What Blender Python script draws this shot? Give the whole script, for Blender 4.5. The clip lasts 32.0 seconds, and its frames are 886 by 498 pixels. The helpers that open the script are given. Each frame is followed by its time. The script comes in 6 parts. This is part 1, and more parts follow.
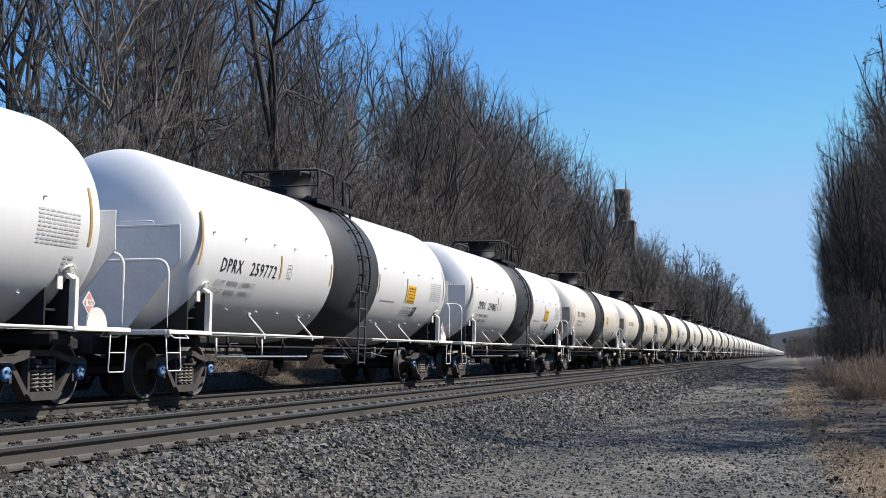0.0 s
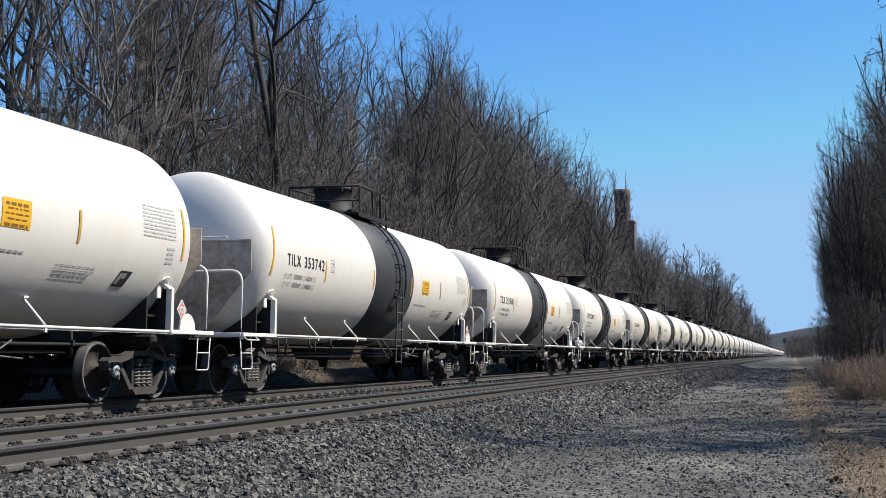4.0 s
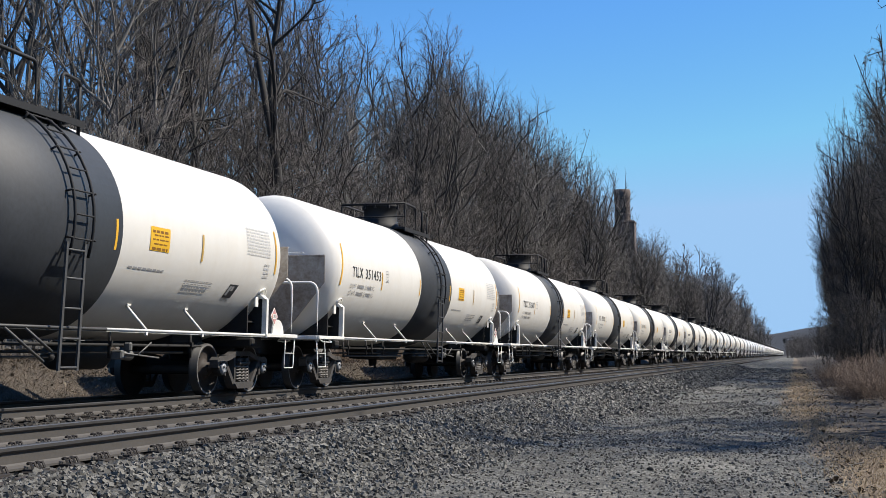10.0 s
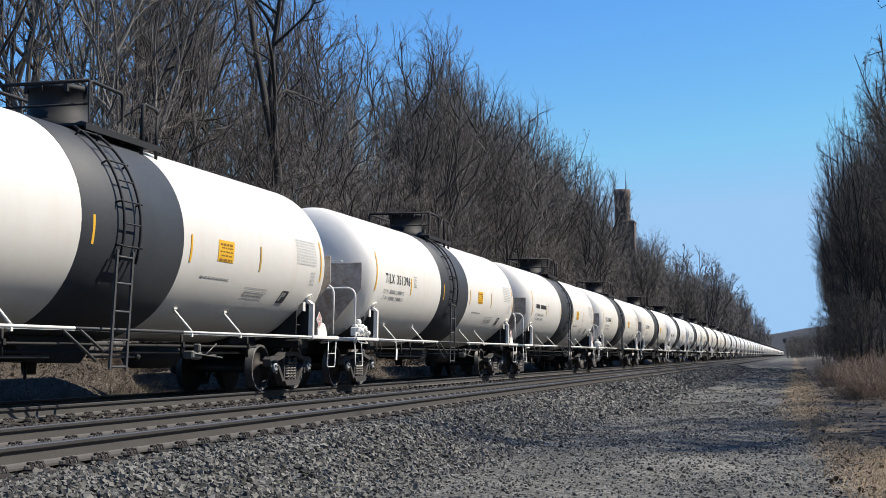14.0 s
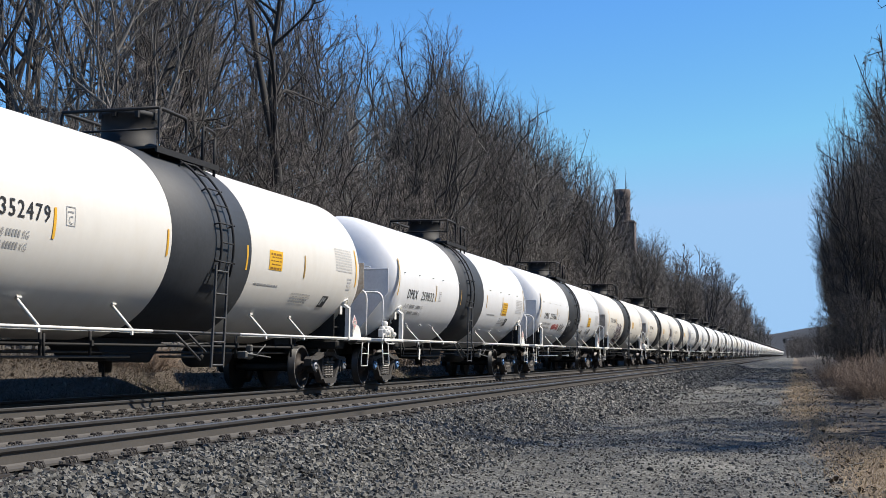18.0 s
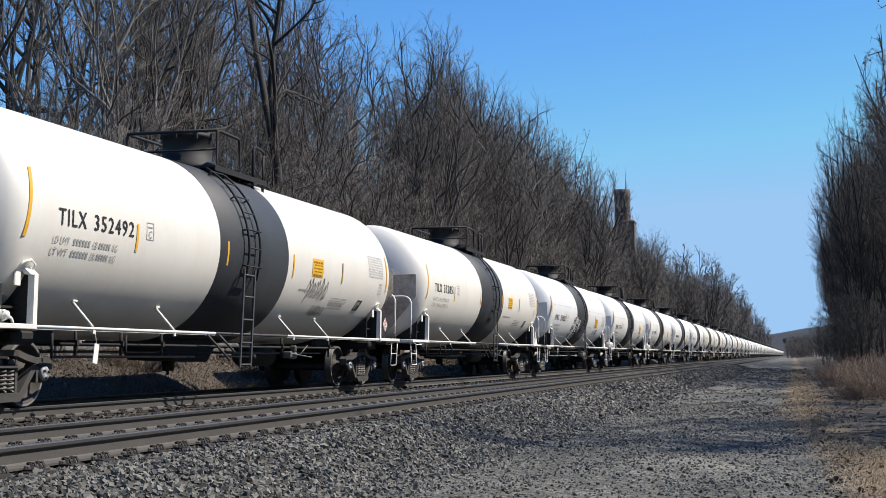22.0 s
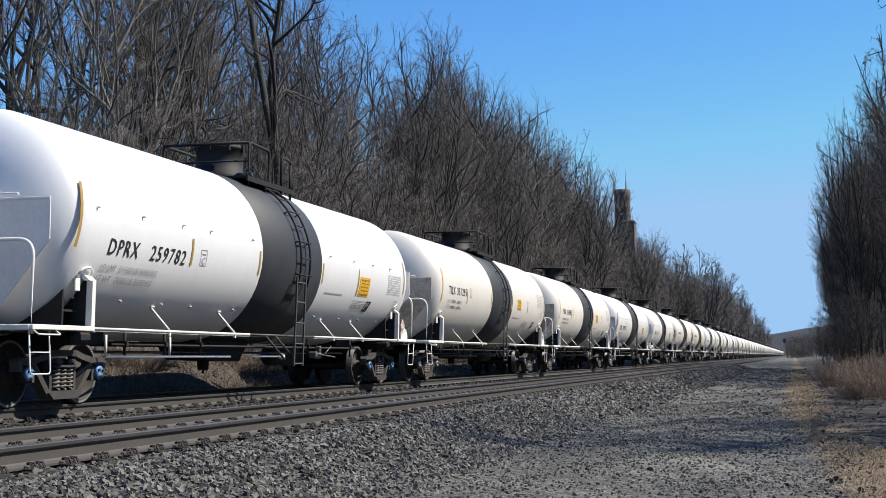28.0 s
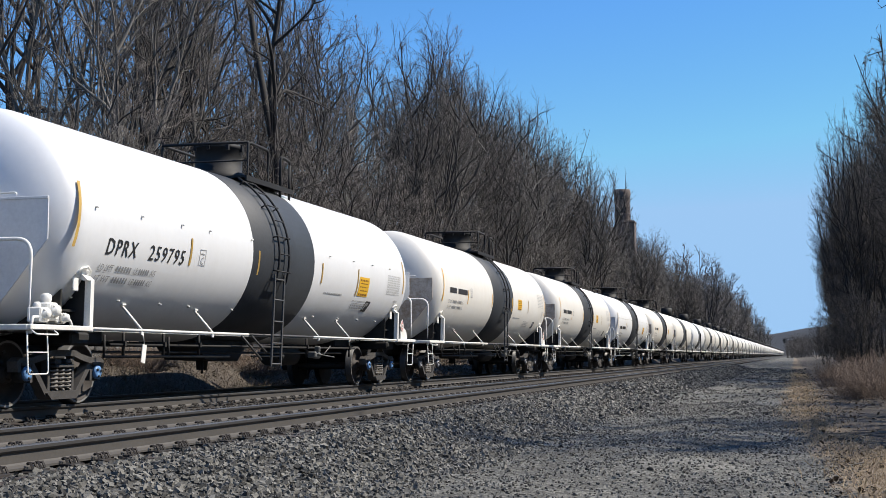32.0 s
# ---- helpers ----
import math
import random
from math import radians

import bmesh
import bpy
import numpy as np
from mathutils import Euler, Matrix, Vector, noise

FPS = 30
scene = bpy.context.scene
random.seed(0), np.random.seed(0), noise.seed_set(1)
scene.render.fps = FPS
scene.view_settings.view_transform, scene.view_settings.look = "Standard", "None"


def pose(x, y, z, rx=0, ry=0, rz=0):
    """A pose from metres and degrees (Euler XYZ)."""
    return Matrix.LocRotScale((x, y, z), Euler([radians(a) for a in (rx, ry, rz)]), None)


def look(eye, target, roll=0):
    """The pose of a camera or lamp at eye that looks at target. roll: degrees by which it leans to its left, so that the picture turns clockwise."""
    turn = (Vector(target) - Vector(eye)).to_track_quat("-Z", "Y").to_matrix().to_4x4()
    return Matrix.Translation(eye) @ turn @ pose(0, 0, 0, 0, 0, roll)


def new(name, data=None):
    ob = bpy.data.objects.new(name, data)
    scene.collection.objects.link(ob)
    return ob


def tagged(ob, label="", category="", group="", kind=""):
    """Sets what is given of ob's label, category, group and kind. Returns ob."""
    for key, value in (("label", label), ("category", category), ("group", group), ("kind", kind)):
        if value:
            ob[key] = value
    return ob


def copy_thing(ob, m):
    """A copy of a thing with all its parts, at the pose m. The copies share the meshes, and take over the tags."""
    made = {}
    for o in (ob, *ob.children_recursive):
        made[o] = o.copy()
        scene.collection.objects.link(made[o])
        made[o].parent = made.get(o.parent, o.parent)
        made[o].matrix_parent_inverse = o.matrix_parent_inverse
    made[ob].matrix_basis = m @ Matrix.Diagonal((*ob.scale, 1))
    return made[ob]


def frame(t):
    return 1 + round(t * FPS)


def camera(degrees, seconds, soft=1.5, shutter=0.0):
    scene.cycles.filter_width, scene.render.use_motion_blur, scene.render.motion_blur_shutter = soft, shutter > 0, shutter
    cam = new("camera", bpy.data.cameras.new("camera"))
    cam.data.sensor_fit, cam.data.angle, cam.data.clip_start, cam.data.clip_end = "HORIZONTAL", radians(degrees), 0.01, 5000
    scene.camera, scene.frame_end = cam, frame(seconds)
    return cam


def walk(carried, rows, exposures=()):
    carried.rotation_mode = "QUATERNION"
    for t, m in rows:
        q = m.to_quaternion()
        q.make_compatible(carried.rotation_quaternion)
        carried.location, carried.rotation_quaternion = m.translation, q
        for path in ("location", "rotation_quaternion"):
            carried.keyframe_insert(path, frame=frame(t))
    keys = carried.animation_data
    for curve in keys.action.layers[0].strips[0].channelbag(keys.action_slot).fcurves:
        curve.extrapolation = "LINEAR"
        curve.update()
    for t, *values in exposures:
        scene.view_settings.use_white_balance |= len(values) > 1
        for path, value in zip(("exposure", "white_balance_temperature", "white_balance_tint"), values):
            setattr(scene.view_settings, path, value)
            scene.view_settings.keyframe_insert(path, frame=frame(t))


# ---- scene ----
# The camera stands still on the service road beside the line.
# World: +Y runs along the tracks away from the camera, x is to the right, rail tops lie at RAIL.
RAIL = 0.55
EYE = (0.0, 0.0, RAIL + 0.706)
cam = camera(38.0, 32.0, soft=0.75, shutter=0.0)
CAM_POSE = pose(*EYE, 90 + 4.71, 0, 15.23)
walk(cam, [(0.0, CAM_POSE), (32.0, CAM_POSE)], exposures=[(0.0, 0.33), (32.0, 0.33)])

# ---- daylight ----
SUN_AZ, SUN_EL = radians(24), radians(49)   # high, from the right of the line and ahead
to_sun = Vector((math.cos(SUN_EL) * math.cos(SUN_AZ), math.cos(SUN_EL) * math.sin(SUN_AZ), math.sin(SUN_EL)))
world = bpy.data.worlds.new("world")
scene.world = world
world.use_nodes = True
wn = world.node_tree
sky = wn.nodes.new("ShaderNodeTexSky")
sky.sky_type, sky.sun_disc = "NISHITA", False
sky.sun_elevation, sky.sun_rotation = SUN_EL, math.pi / 2 - SUN_AZ
sky.air_density, sky.dust_density, sky.ozone_density = 1.0, 0.0, 8.0
clear = wn.nodes.new("ShaderNodeHueSaturation")      # a clear, deep blue spring sky
clear.inputs["Saturation"].default_value = 1.15
wn.links.new(sky.outputs[0], clear.inputs["Color"])
haze = wn.nodes.new("ShaderNodeMix")                 # the horizon stays pale blue, never white
haze.data_type, haze.blend_type = "RGBA", "DARKEN"
haze.inputs["Factor"].default_value = 1.0
haze.inputs["B"].default_value = (2.0, 3.4, 5.3, 1)
wn.links.new(clear.outputs[0], haze.inputs["A"])
wn.links.new(haze.outputs["Result"], wn.nodes["Background"].inputs[0])
wn.nodes["Background"].inputs[1].default_value = 0.135
sun = new("sun", bpy.data.lights.new("sun", "SUN"))
sun.data.energy, sun.data.angle, sun.data.color = 5.6, radians(0.53), (1.0, 0.925, 0.81)
sun.matrix_world = look((0, 0, 60), Vector((0, 0, 60)) - to_sun)

# ---- materials ----
def mat(name, base, rough=0.7, metal=0.0, var=0.25, scale=6.0, fine=60.0, bump=0.15, bump_scale=None, tint=None, island=0.0, obj=0.0, stretch=None, coat=0.0):
    """A procedural surface: two scales of noise drive colour and relief; island / obj: brightness spread from piece to piece."""
    m = bpy.data.materials.new(name)
    m.use_nodes = True
    nt = m.node_tree
    b = nt.nodes["Principled BSDF"]
    b.inputs["Roughness"].default_value, b.inputs["Metallic"].default_value = rough, metal
    b.inputs["Coat Weight"].default_value = coat
    co = nt.nodes.new("ShaderNodeTexCoord")
    src = co.outputs["Object"]
    if stretch:
        mp = nt.nodes.new("ShaderNodeMapping")
        mp.inputs["Scale"].default_value = stretch
        nt.links.new(src, mp.inputs[0])
        src = mp.outputs[0]
    def nz(s, detail):
        n = nt.nodes.new("ShaderNodeTexNoise")
        n.inputs["Scale"].default_value, n.inputs["Detail"].default_value, n.inputs["Roughness"].default_value = s, detail, 0.6
        nt.links.new(src, n.inputs["Vector"])
        return n.outputs["Fac"]
    big, small = nz(scale, 5), nz(fine, 3)
    mx = nt.nodes.new("ShaderNodeMix")
    mx.inputs["Factor"].default_value = 0.45
    nt.links.new(big, mx.inputs["A"]), nt.links.new(small, mx.inputs["B"])
    fac = mx.outputs["Result"]
    ramp = nt.nodes.new("ShaderNodeValToRGB")
    t = tint or base
    ramp.color_ramp.elements[0].position, ramp.color_ramp.elements[1].position = 0.34, 0.66
    ramp.color_ramp.elements[0].color = (*[min(1, c * (1 - var)) for c in t], 1)
    ramp.color_ramp.elements[1].color = (*[min(1, c * (1 + var)) for c in base], 1)
    nt.links.new(fac, ramp.inputs[0])
    out = ramp.outputs[0]
    for amount, node, sock in ((island, "ShaderNodeNewGeometry", "Random Per Island"), (obj, "ShaderNodeObjectInfo", "Random")):
        if amount:
            g = nt.nodes.new(node)
            mr = nt.nodes.new("ShaderNodeMapRange")
            mr.inputs["To Min"].default_value, mr.inputs["To Max"].default_value = 1 - amount, 1 + amount
            nt.links.new(g.outputs[sock], mr.inputs["Value"])
            mul = nt.nodes.new("ShaderNodeVectorMath")
            mul.operation = "SCALE"
            nt.links.new(out, mul.inputs[0]), nt.links.new(mr.outputs[0], mul.inputs["Scale"])
            out = mul.outputs[0]
    nt.links.new(out, b.inputs["Base Color"])
    if bump:
        bp = nt.nodes.new("ShaderNodeBump")
        bp.inputs["Strength"].default_value, bp.inputs["Distance"].default_value = bump, bump_scale or 0.02
        nt.links.new(fac, bp.inputs["Height"])
        nt.links.new(bp.outputs[0], b.inputs["Normal"])
    return m


def tank_paint(name, base, grime, amount, rough):
    """White car paint with fine vertical run-off streaks and road film."""
    m = mat(name, base, rough, var=0.03, scale=0.8, fine=9.0, bump=0.0, obj=0.04)
    nt = m.node_tree
    b = nt.nodes["Principled BSDF"]
    old = b.inputs["Base Color"].links[0].from_socket
    co = nt.nodes.new("ShaderNodeTexCoord")
    oi = nt.nodes.new("ShaderNodeObjectInfo")
    mp = nt.nodes.new("ShaderNodeMapping")
    mp.inputs["Scale"].default_value = (1.0, 2.2, 0.45)
    n = nt.nodes.new("ShaderNodeTexNoise")
    n.noise_dimensions = "4D"
    n.inputs["Scale"].default_value, n.inputs["Detail"].default_value = 1.6, 6
    mw = nt.nodes.new("ShaderNodeMath")
    mw.operation, mw.inputs[1].default_value = "MULTIPLY", 37.0
    nt.links.new(oi.outputs["Random"], mw.inputs[0]), nt.links.new(mw.outputs[0], n.inputs["W"])
    nt.links.new(co.outputs["Object"], mp.inputs[0]), nt.links.new(mp.outputs[0], n.inputs["Vector"])
    mr = nt.nodes.new("ShaderNodeMapRange")
    mr.inputs["From Min"].default_value, mr.inputs["From Max"].default_value, mr.inputs["To Max"].default_value = 0.45, 0.8, amount
    nt.links.new(n.outputs["Fac"], mr.inputs["Value"])
    mx = nt.nodes.new("ShaderNodeMix")
    mx.data_type = "RGBA"
    nt.links.new(mr.outputs[0], mx.inputs["Factor"]), nt.links.new(old, mx.inputs["A"])
    mx.inputs["B"].default_value = (*grime, 1)
    nt.links.new(mx.outputs["Result"], b.inputs["Base Color"])
    return m


M = {}
M["tank_b"] = tank_paint("cool_white_paint", (0.708, 0.713, 0.718), (0.55, 0.54, 0.52), 0.15, 0.42)
M["tank_a"] = tank_paint("warm_white_paint", (0.688, 0.665, 0.614), (0.52, 0.45, 0.35), 0.20, 0.45)
M["tank_c"] = tank_paint("soiled_white_paint", (0.56, 0.54, 0.50), (0.36, 0.32, 0.27), 0.45, 0.55)
M["band"] = mat("dark_band_paint", (0.0281, 0.0318, 0.0374), 0.62, var=0.25, scale=1.2, fine=14, bump=0.05)
M["white"] = mat("white_trim_paint", (0.74, 0.725, 0.68), 0.5, var=0.12, scale=3, fine=40, bump=0.05, obj=0.06)
M["shield_b"] = mat("light_grey_shield_paint", (0.64, 0.645, 0.65), 0.5, var=0.10, scale=1.5, fine=20, bump=0.05)
M["shield_a"] = mat("brown_grey_shield_paint", (0.40, 0.365, 0.32), 0.6, var=0.30, scale=1.3, fine=12, bump=0.08, tint=(0.33, 0.25, 0.18), obj=0.2)
M["black"] = mat("black_paint", (0.008, 0.008, 0.0088), 0.7, var=0.3, scale=5, fine=50, bump=0.08)
M["grime"] = mat("grimy_underframe", (0.013, 0.012, 0.011), 0.8, var=0.4, scale=4, fine=40, bump=0.3)
M["cast"] = mat("dusty_cast_steel", (0.054, 0.0497, 0.0468), 0.75, var=0.4, scale=5, fine=50, bump=0.3)
M["spring"] = mat("dusty_spring_steel", (0.15, 0.138, 0.128), 0.7, var=0.3, scale=6, fine=50, bump=0.2)
M["wheel"] = mat("brown_wheel_steel", (0.0315, 0.0244, 0.0207), 0.75, metal=0.0, var=0.4, scale=4, fine=60, bump=0.2)
M["tread"] = mat("worn_tread_steel", (0.025, 0.024, 0.023), 0.5, metal=0.0, var=0.15, scale=6, fine=80, bump=0.05)
M["rim"] = mat("bright_rim_edge", (0.22, 0.215, 0.21), 0.5, metal=0.4, var=0.2, scale=6, fine=80, bump=0.05)
M["cap_blue"] = mat("blue_bearing_paint", (0.10, 0.22, 0.42), 0.5, var=0.3, scale=8, fine=60, bump=0.1)
M["cap_grey"] = mat("grey_bearing_paint", (0.26, 0.27, 0.28), 0.5, var=0.3, scale=8, fine=60, bump=0.1)
M["silver"] = mat("silver_brake_gear", (0.12, 0.12, 0.114), 0.5, var=0.3, scale=8, fine=60, bump=0.1)
M["grey_rail"] = mat("grey_ladder_steel", (0.055, 0.055, 0.055), 0.6, var=0.2, scale=5, fine=50, bump=0.1)
M["amber"] = mat("amber_reflective_tape", (0.72, 0.40, 0.04), 0.4, var=0.12, scale=6, fine=70, bump=0.03, obj=0.1)
M["ochre"] = mat("faded_ochre_tape", (0.42, 0.27, 0.07), 0.5, var=0.15, scale=6, fine=70, bump=0.03, obj=0.2)
M["yellow"] = mat("yellow_notice", (0.722, 0.414, 0.0264), 0.5, var=0.06, scale=6, fine=70, bump=0.02)
M["ink"] = mat("black_lettering", (0.02, 0.02, 0.022), 0.6, var=0.2, scale=8, fine=60, bump=0.02)
M["grey_ink"] = mat("grey_small_lettering", (0.30, 0.30, 0.30), 0.6, var=0.2, scale=8, fine=60, bump=0.02)
M["pale_ink"] = mat("faded_table_print", (0.50, 0.495, 0.485), 0.6, var=0.15, scale=8, fine=60, bump=0.02)
M["notice_ink"] = mat("brown_notice_print", (0.22, 0.10, 0.012), 0.6, var=0.2, scale=8, fine=60, bump=0.02)
M["red"] = mat("red_placard", (0.45, 0.05, 0.05), 0.5, var=0.2, scale=8, fine=60, bump=0.02)
M["placard_red"] = mat("faded_red_placard", (0.55, 0.27, 0.25), 0.5, var=0.3, scale=8, fine=60, bump=0.02)
M["maroon"] = mat("maroon_paint_tag", (0.085, 0.04, 0.045), 0.6, var=0.4, scale=8, fine=60, bump=0.02)
M["tag_white"] = mat("white_spray_paint", (0.65, 0.66, 0.68), 0.6, var=0.3, scale=8, fine=60, bump=0.02)
M["rail_side"] = mat("dusty_rail_side", (0.0474, 0.0441, 0.0409), 0.7, var=0.18, scale=1.5, fine=30, bump=0.1, tint=(0.092, 0.082, 0.073))
M["rail_top"] = mat("worn_rail_head", (0.072, 0.072, 0.0736), 0.45, metal=0.4, var=0.15, scale=2, fine=40, bump=0.04)
M["rail_head"] = mat("dark_rail_head_side", (0.035, 0.032, 0.03), 0.6, var=0.2, scale=2, fine=40, bump=0.05)
M["tie"] = mat("weathered_tie_timber", (0.036, 0.0272, 0.0224), 0.85, var=0.45, scale=3, fine=40, bump=0.4, obj=0.3, stretch=(0.4, 3, 3))
M["plate"] = mat("rusty_tie_plate", (0.028, 0.023, 0.020), 0.8, var=0.4, scale=8, fine=60, bump=0.2, obj=0.2)
M["stone"] = mat("grey_ballast_stone", (0.102, 0.0972, 0.0856), 0.85, var=0.3, scale=14, fine=90, bump=0.3, island=0.85)
M["dark_stone"] = mat("dark_grey_ballast_stone", (0.052, 0.048, 0.043), 0.85, var=0.3, scale=14, fine=90, bump=0.3, island=0.8)
M["bark"] = mat("grey_brown_bark", (0.036, 0.032, 0.029), 0.9, var=0.4, scale=2.0, fine=25, bump=0.5, obj=0.25, stretch=(2, 2, 0.5))
M["twig"] = mat("grey_brown_twigs", (0.0918, 0.0806, 0.0728), 0.9, var=0.35, scale=0.8, fine=8, bump=0, island=0.35, obj=0.25)
M["twig_pale"] = mat("pale_grey_twigs", (0.117, 0.106, 0.0936), 0.9, var=0.3, scale=0.8, fine=8, bump=0, island=0.3, obj=0.2)
M["bark_pale"] = mat("pale_grey_bark", (0.135, 0.122, 0.106), 0.9, var=0.4, scale=2.0, fine=25, bump=0.5, obj=0.35, stretch=(2, 2, 0.5))
M["far_twig"] = mat("far_wood_twigs", (0.074, 0.067, 0.063), 0.9, var=0.3, scale=0.05, fine=1.0, bump=0, island=0.3)
M["brush"] = mat("red_brown_brush", (0.16, 0.116, 0.0864), 0.9, var=0.3, scale=1.5, fine=10, bump=0, island=0.35)
M["straw"] = mat("dry_straw_grass", (0.282, 0.212, 0.13), 0.9, var=0.3, scale=1.5, fine=10, bump=0, island=0.4)
M["weed"] = mat("grey_straw_weeds", (0.064, 0.0496, 0.036), 0.9, var=0.4, scale=0.6, fine=10, bump=0, island=0.5)
M["pale_litter"] = mat("bleached_leaf_litter", (0.145, 0.123, 0.0935), 0.9, var=0.35, scale=3, fine=20, bump=0.2, island=0.5)
M["moss"] = mat("dull_green_grass", (0.06, 0.068, 0.028), 0.9, var=0.3, scale=1.5, fine=10, bump=0, island=0.4)
M["litter"] = mat("brown_leaf_litter", (0.0897, 0.0667, 0.046), 0.9, var=0.4, scale=3, fine=20, bump=0.2, island=0.45)
M["brick"] = mat("brown_chimney_brick", (0.106, 0.0782, 0.0646), 0.85, var=0.3, scale=0.4, fine=6, bump=0.2, obj=0.2)
M["mortar"] = mat("grey_mortar", (0.30, 0.27, 0.24), 0.9, var=0.2, scale=1, fine=10, bump=0.2)
M["hill"] = mat("hazy_wooded_hill", (0.014, 0.015, 0.019), 0.95, var=0.35, scale=0.03, fine=0.3, bump=0)
M["bridge"] = mat("grey_bridge_concrete", (0.28, 0.28, 0.28), 0.8, var=0.2, scale=0.3, fine=3, bump=0.1)
M["rock"] = mat("grey_wall_stone", (0.105, 0.102, 0.098), 0.9, var=0.35, scale=2, fine=20, bump=0.4, obj=0.3, island=0.25)


def ground_material():
    """Gravel road, ballast fringe, dry grass verge and leaf litter, told apart by where they lie across the line."""
    m = bpy.data.materials.new("gravel_grass_and_litter")
    m.use_nodes = True
    nt = m.node_tree
    L_ = nt.links.new
    b = nt.nodes["Principled BSDF"]
    b.inputs["Roughness"].default_value = 0.92
    co = nt.nodes.new("ShaderNodeTexCoord").outputs["Object"]
    sp = nt.nodes.new("ShaderNodeSeparateXYZ")
    L_(co, sp.inputs[0])
    def nz(s, d=4, r=0.6):
        n = nt.nodes.new("ShaderNodeTexNoise")
        n.inputs["Scale"].default_value, n.inputs["Detail"].default_value, n.inputs["Roughness"].default_value = s, d, r
        L_(co, n.inputs["Vector"])
        return n.outputs["Fac"]
    def math_(op, a, c):
        n = nt.nodes.new("ShaderNodeMath")
        n.operation = op
        for i, v in enumerate((a, c)):
            if isinstance(v, (int, float)):
                n.inputs[i].default_value = v
            else:
                L_(v, n.inputs[i])
        return n.outputs[0]
    def ramp(fac, stops):
        n = nt.nodes.new("ShaderNodeValToRGB")
        e = n.color_ramp.elements
        e[0].position, e[0].color = stops[0][0], (*stops[0][1], 1)
        e[1].position, e[1].color = stops[-1][0], (*stops[-1][1], 1)
        for p_, c in stops[1:-1]:
            e.new(p_).color = (*c, 1)
        L_(fac, n.inputs[0])
        return n.outputs[0]
    def mixc(f, a, c):
        n = nt.nodes.new("ShaderNodeMix")
        n.data_type = "RGBA"
        L_(f, n.inputs["Factor"]), L_(a, n.inputs["A"]), L_(c, n.inputs["B"])
        return n.outputs["Result"]
    def step(v, lo, hi):
        n = nt.nodes.new("ShaderNodeMapRange")
        n.inputs["From Min"].default_value, n.inputs["From Max"].default_value = lo, hi
        n.interpolation_type = "SMOOTHSTEP"
        L_(v, n.inputs["Value"])
        return n.outputs[0]
    wob = math_("MULTIPLY", math_("SUBTRACT", nz(0.35, 5), 0.5), 3.2)
    wob2 = math_("MULTIPLY", math_("SUBTRACT", nz(2.5, 4), 0.5), 0.9)
    xw = math_("ADD", math_("ADD", sp.outputs[0], wob), wob2)
    xw2 = math_("ADD", sp.outputs[0], math_("ADD", math_("MULTIPLY", wob, 0.22), math_("MULTIPLY", wob2, 0.8)))
    vor = nt.nodes.new("ShaderNodeTexVoronoi")
    vor.inputs["Scale"].default_value = 24
    L_(co, vor.inputs["Vector"])
    spot = nt.nodes.new("ShaderNodeSeparateColor")
    L_(vor.outputs["Color"], spot.inputs[0])
    vor2 = nt.nodes.new("ShaderNodeTexVoronoi")
    vor2.inputs["Scale"].default_value = 55
    L_(co, vor2.inputs["Vector"])
    spot2 = nt.nodes.new("ShaderNodeSeparateColor")
    L_(vor2.outputs["Color"], spot2.inputs[0])
    peb = math_("ADD", math_("MULTIPLY", spot.outputs[0], 0.5), math_("MULTIPLY", spot2.outputs[0], 0.5))
    ballast = ramp(spot.outputs[0], [(0.0, (0.00825, 0.00766, 0.00707)), (0.5, (0.046, 0.0436, 0.0383)), (1.0, (0.153, 0.146, 0.129))])
    # broad noise: uneven gravel tone, with streaks of branch shadow painted in
    patchy = math_("ADD", math_("MULTIPLY", nz(0.45, 6), 0.55), math_("MULTIPLY", nz(2.4, 4), 0.35))
    road = ramp(math_("ADD", math_("MULTIPLY", peb, 0.38), math_("MULTIPLY", patchy, 0.75)),
                [(0.34, (0.0196, 0.0184, 0.0158)), (0.52, (0.0814, 0.0777, 0.0668)), (0.70, (0.226, 0.218, 0.189))])
    grass = ramp(math_("ADD", math_("MULTIPLY", nz(30, 4), 0.6), math_("MULTIPLY", nz(1.2, 5), 0.45)),
                 [(0.3, (0.0883, 0.0636, 0.0397)), (0.55, (0.194, 0.145, 0.0929)), (0.8, (0.318, 0.247, 0.164))])
    litter = ramp(math_("ADD", math_("MULTIPLY", spot2.outputs[0], 0.5), math_("MULTIPLY", nz(1.5, 5), 0.55)),
                  [(0.25, (0.0216, 0.0166, 0.013)), (0.55, (0.072, 0.0562, 0.041)), (0.85, (0.158, 0.13, 0.0972))])
    c = mixc(step(xw, -4.7, -3.6), ballast, road)
    xw3 = math_("SUBTRACT", xw2, math_("MULTIPLY", step(sp.outputs[1], 30.0, 11.0), 0.75))     # the verge draws back near the camera
    c = mixc(step(xw3, -0.45, -0.05), c, grass)
    c = mixc(step(xw3, 0.35, 0.95), c, litter)
    left = step(xw, -14.2, -13.2)
    c = mixc(left, litter, c)
    # the train's shade painted into its bed, and dark ballast to the near track
    shaded_dark_bed = math_("MULTIPLY", step(xw2, -12.9, -12.3), math_("ADD", math_("MULTIPLY", step(xw2, -9.0, -9.7), 0.5), math_("MULTIPLY", step(xw2, -5.7, -6.2), 0.5)))
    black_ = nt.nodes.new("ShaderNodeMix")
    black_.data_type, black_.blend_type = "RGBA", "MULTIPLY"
    L_(math_("MULTIPLY", shaded_dark_bed, 0.8), black_.inputs["Factor"]), L_(c, black_.inputs["A"])
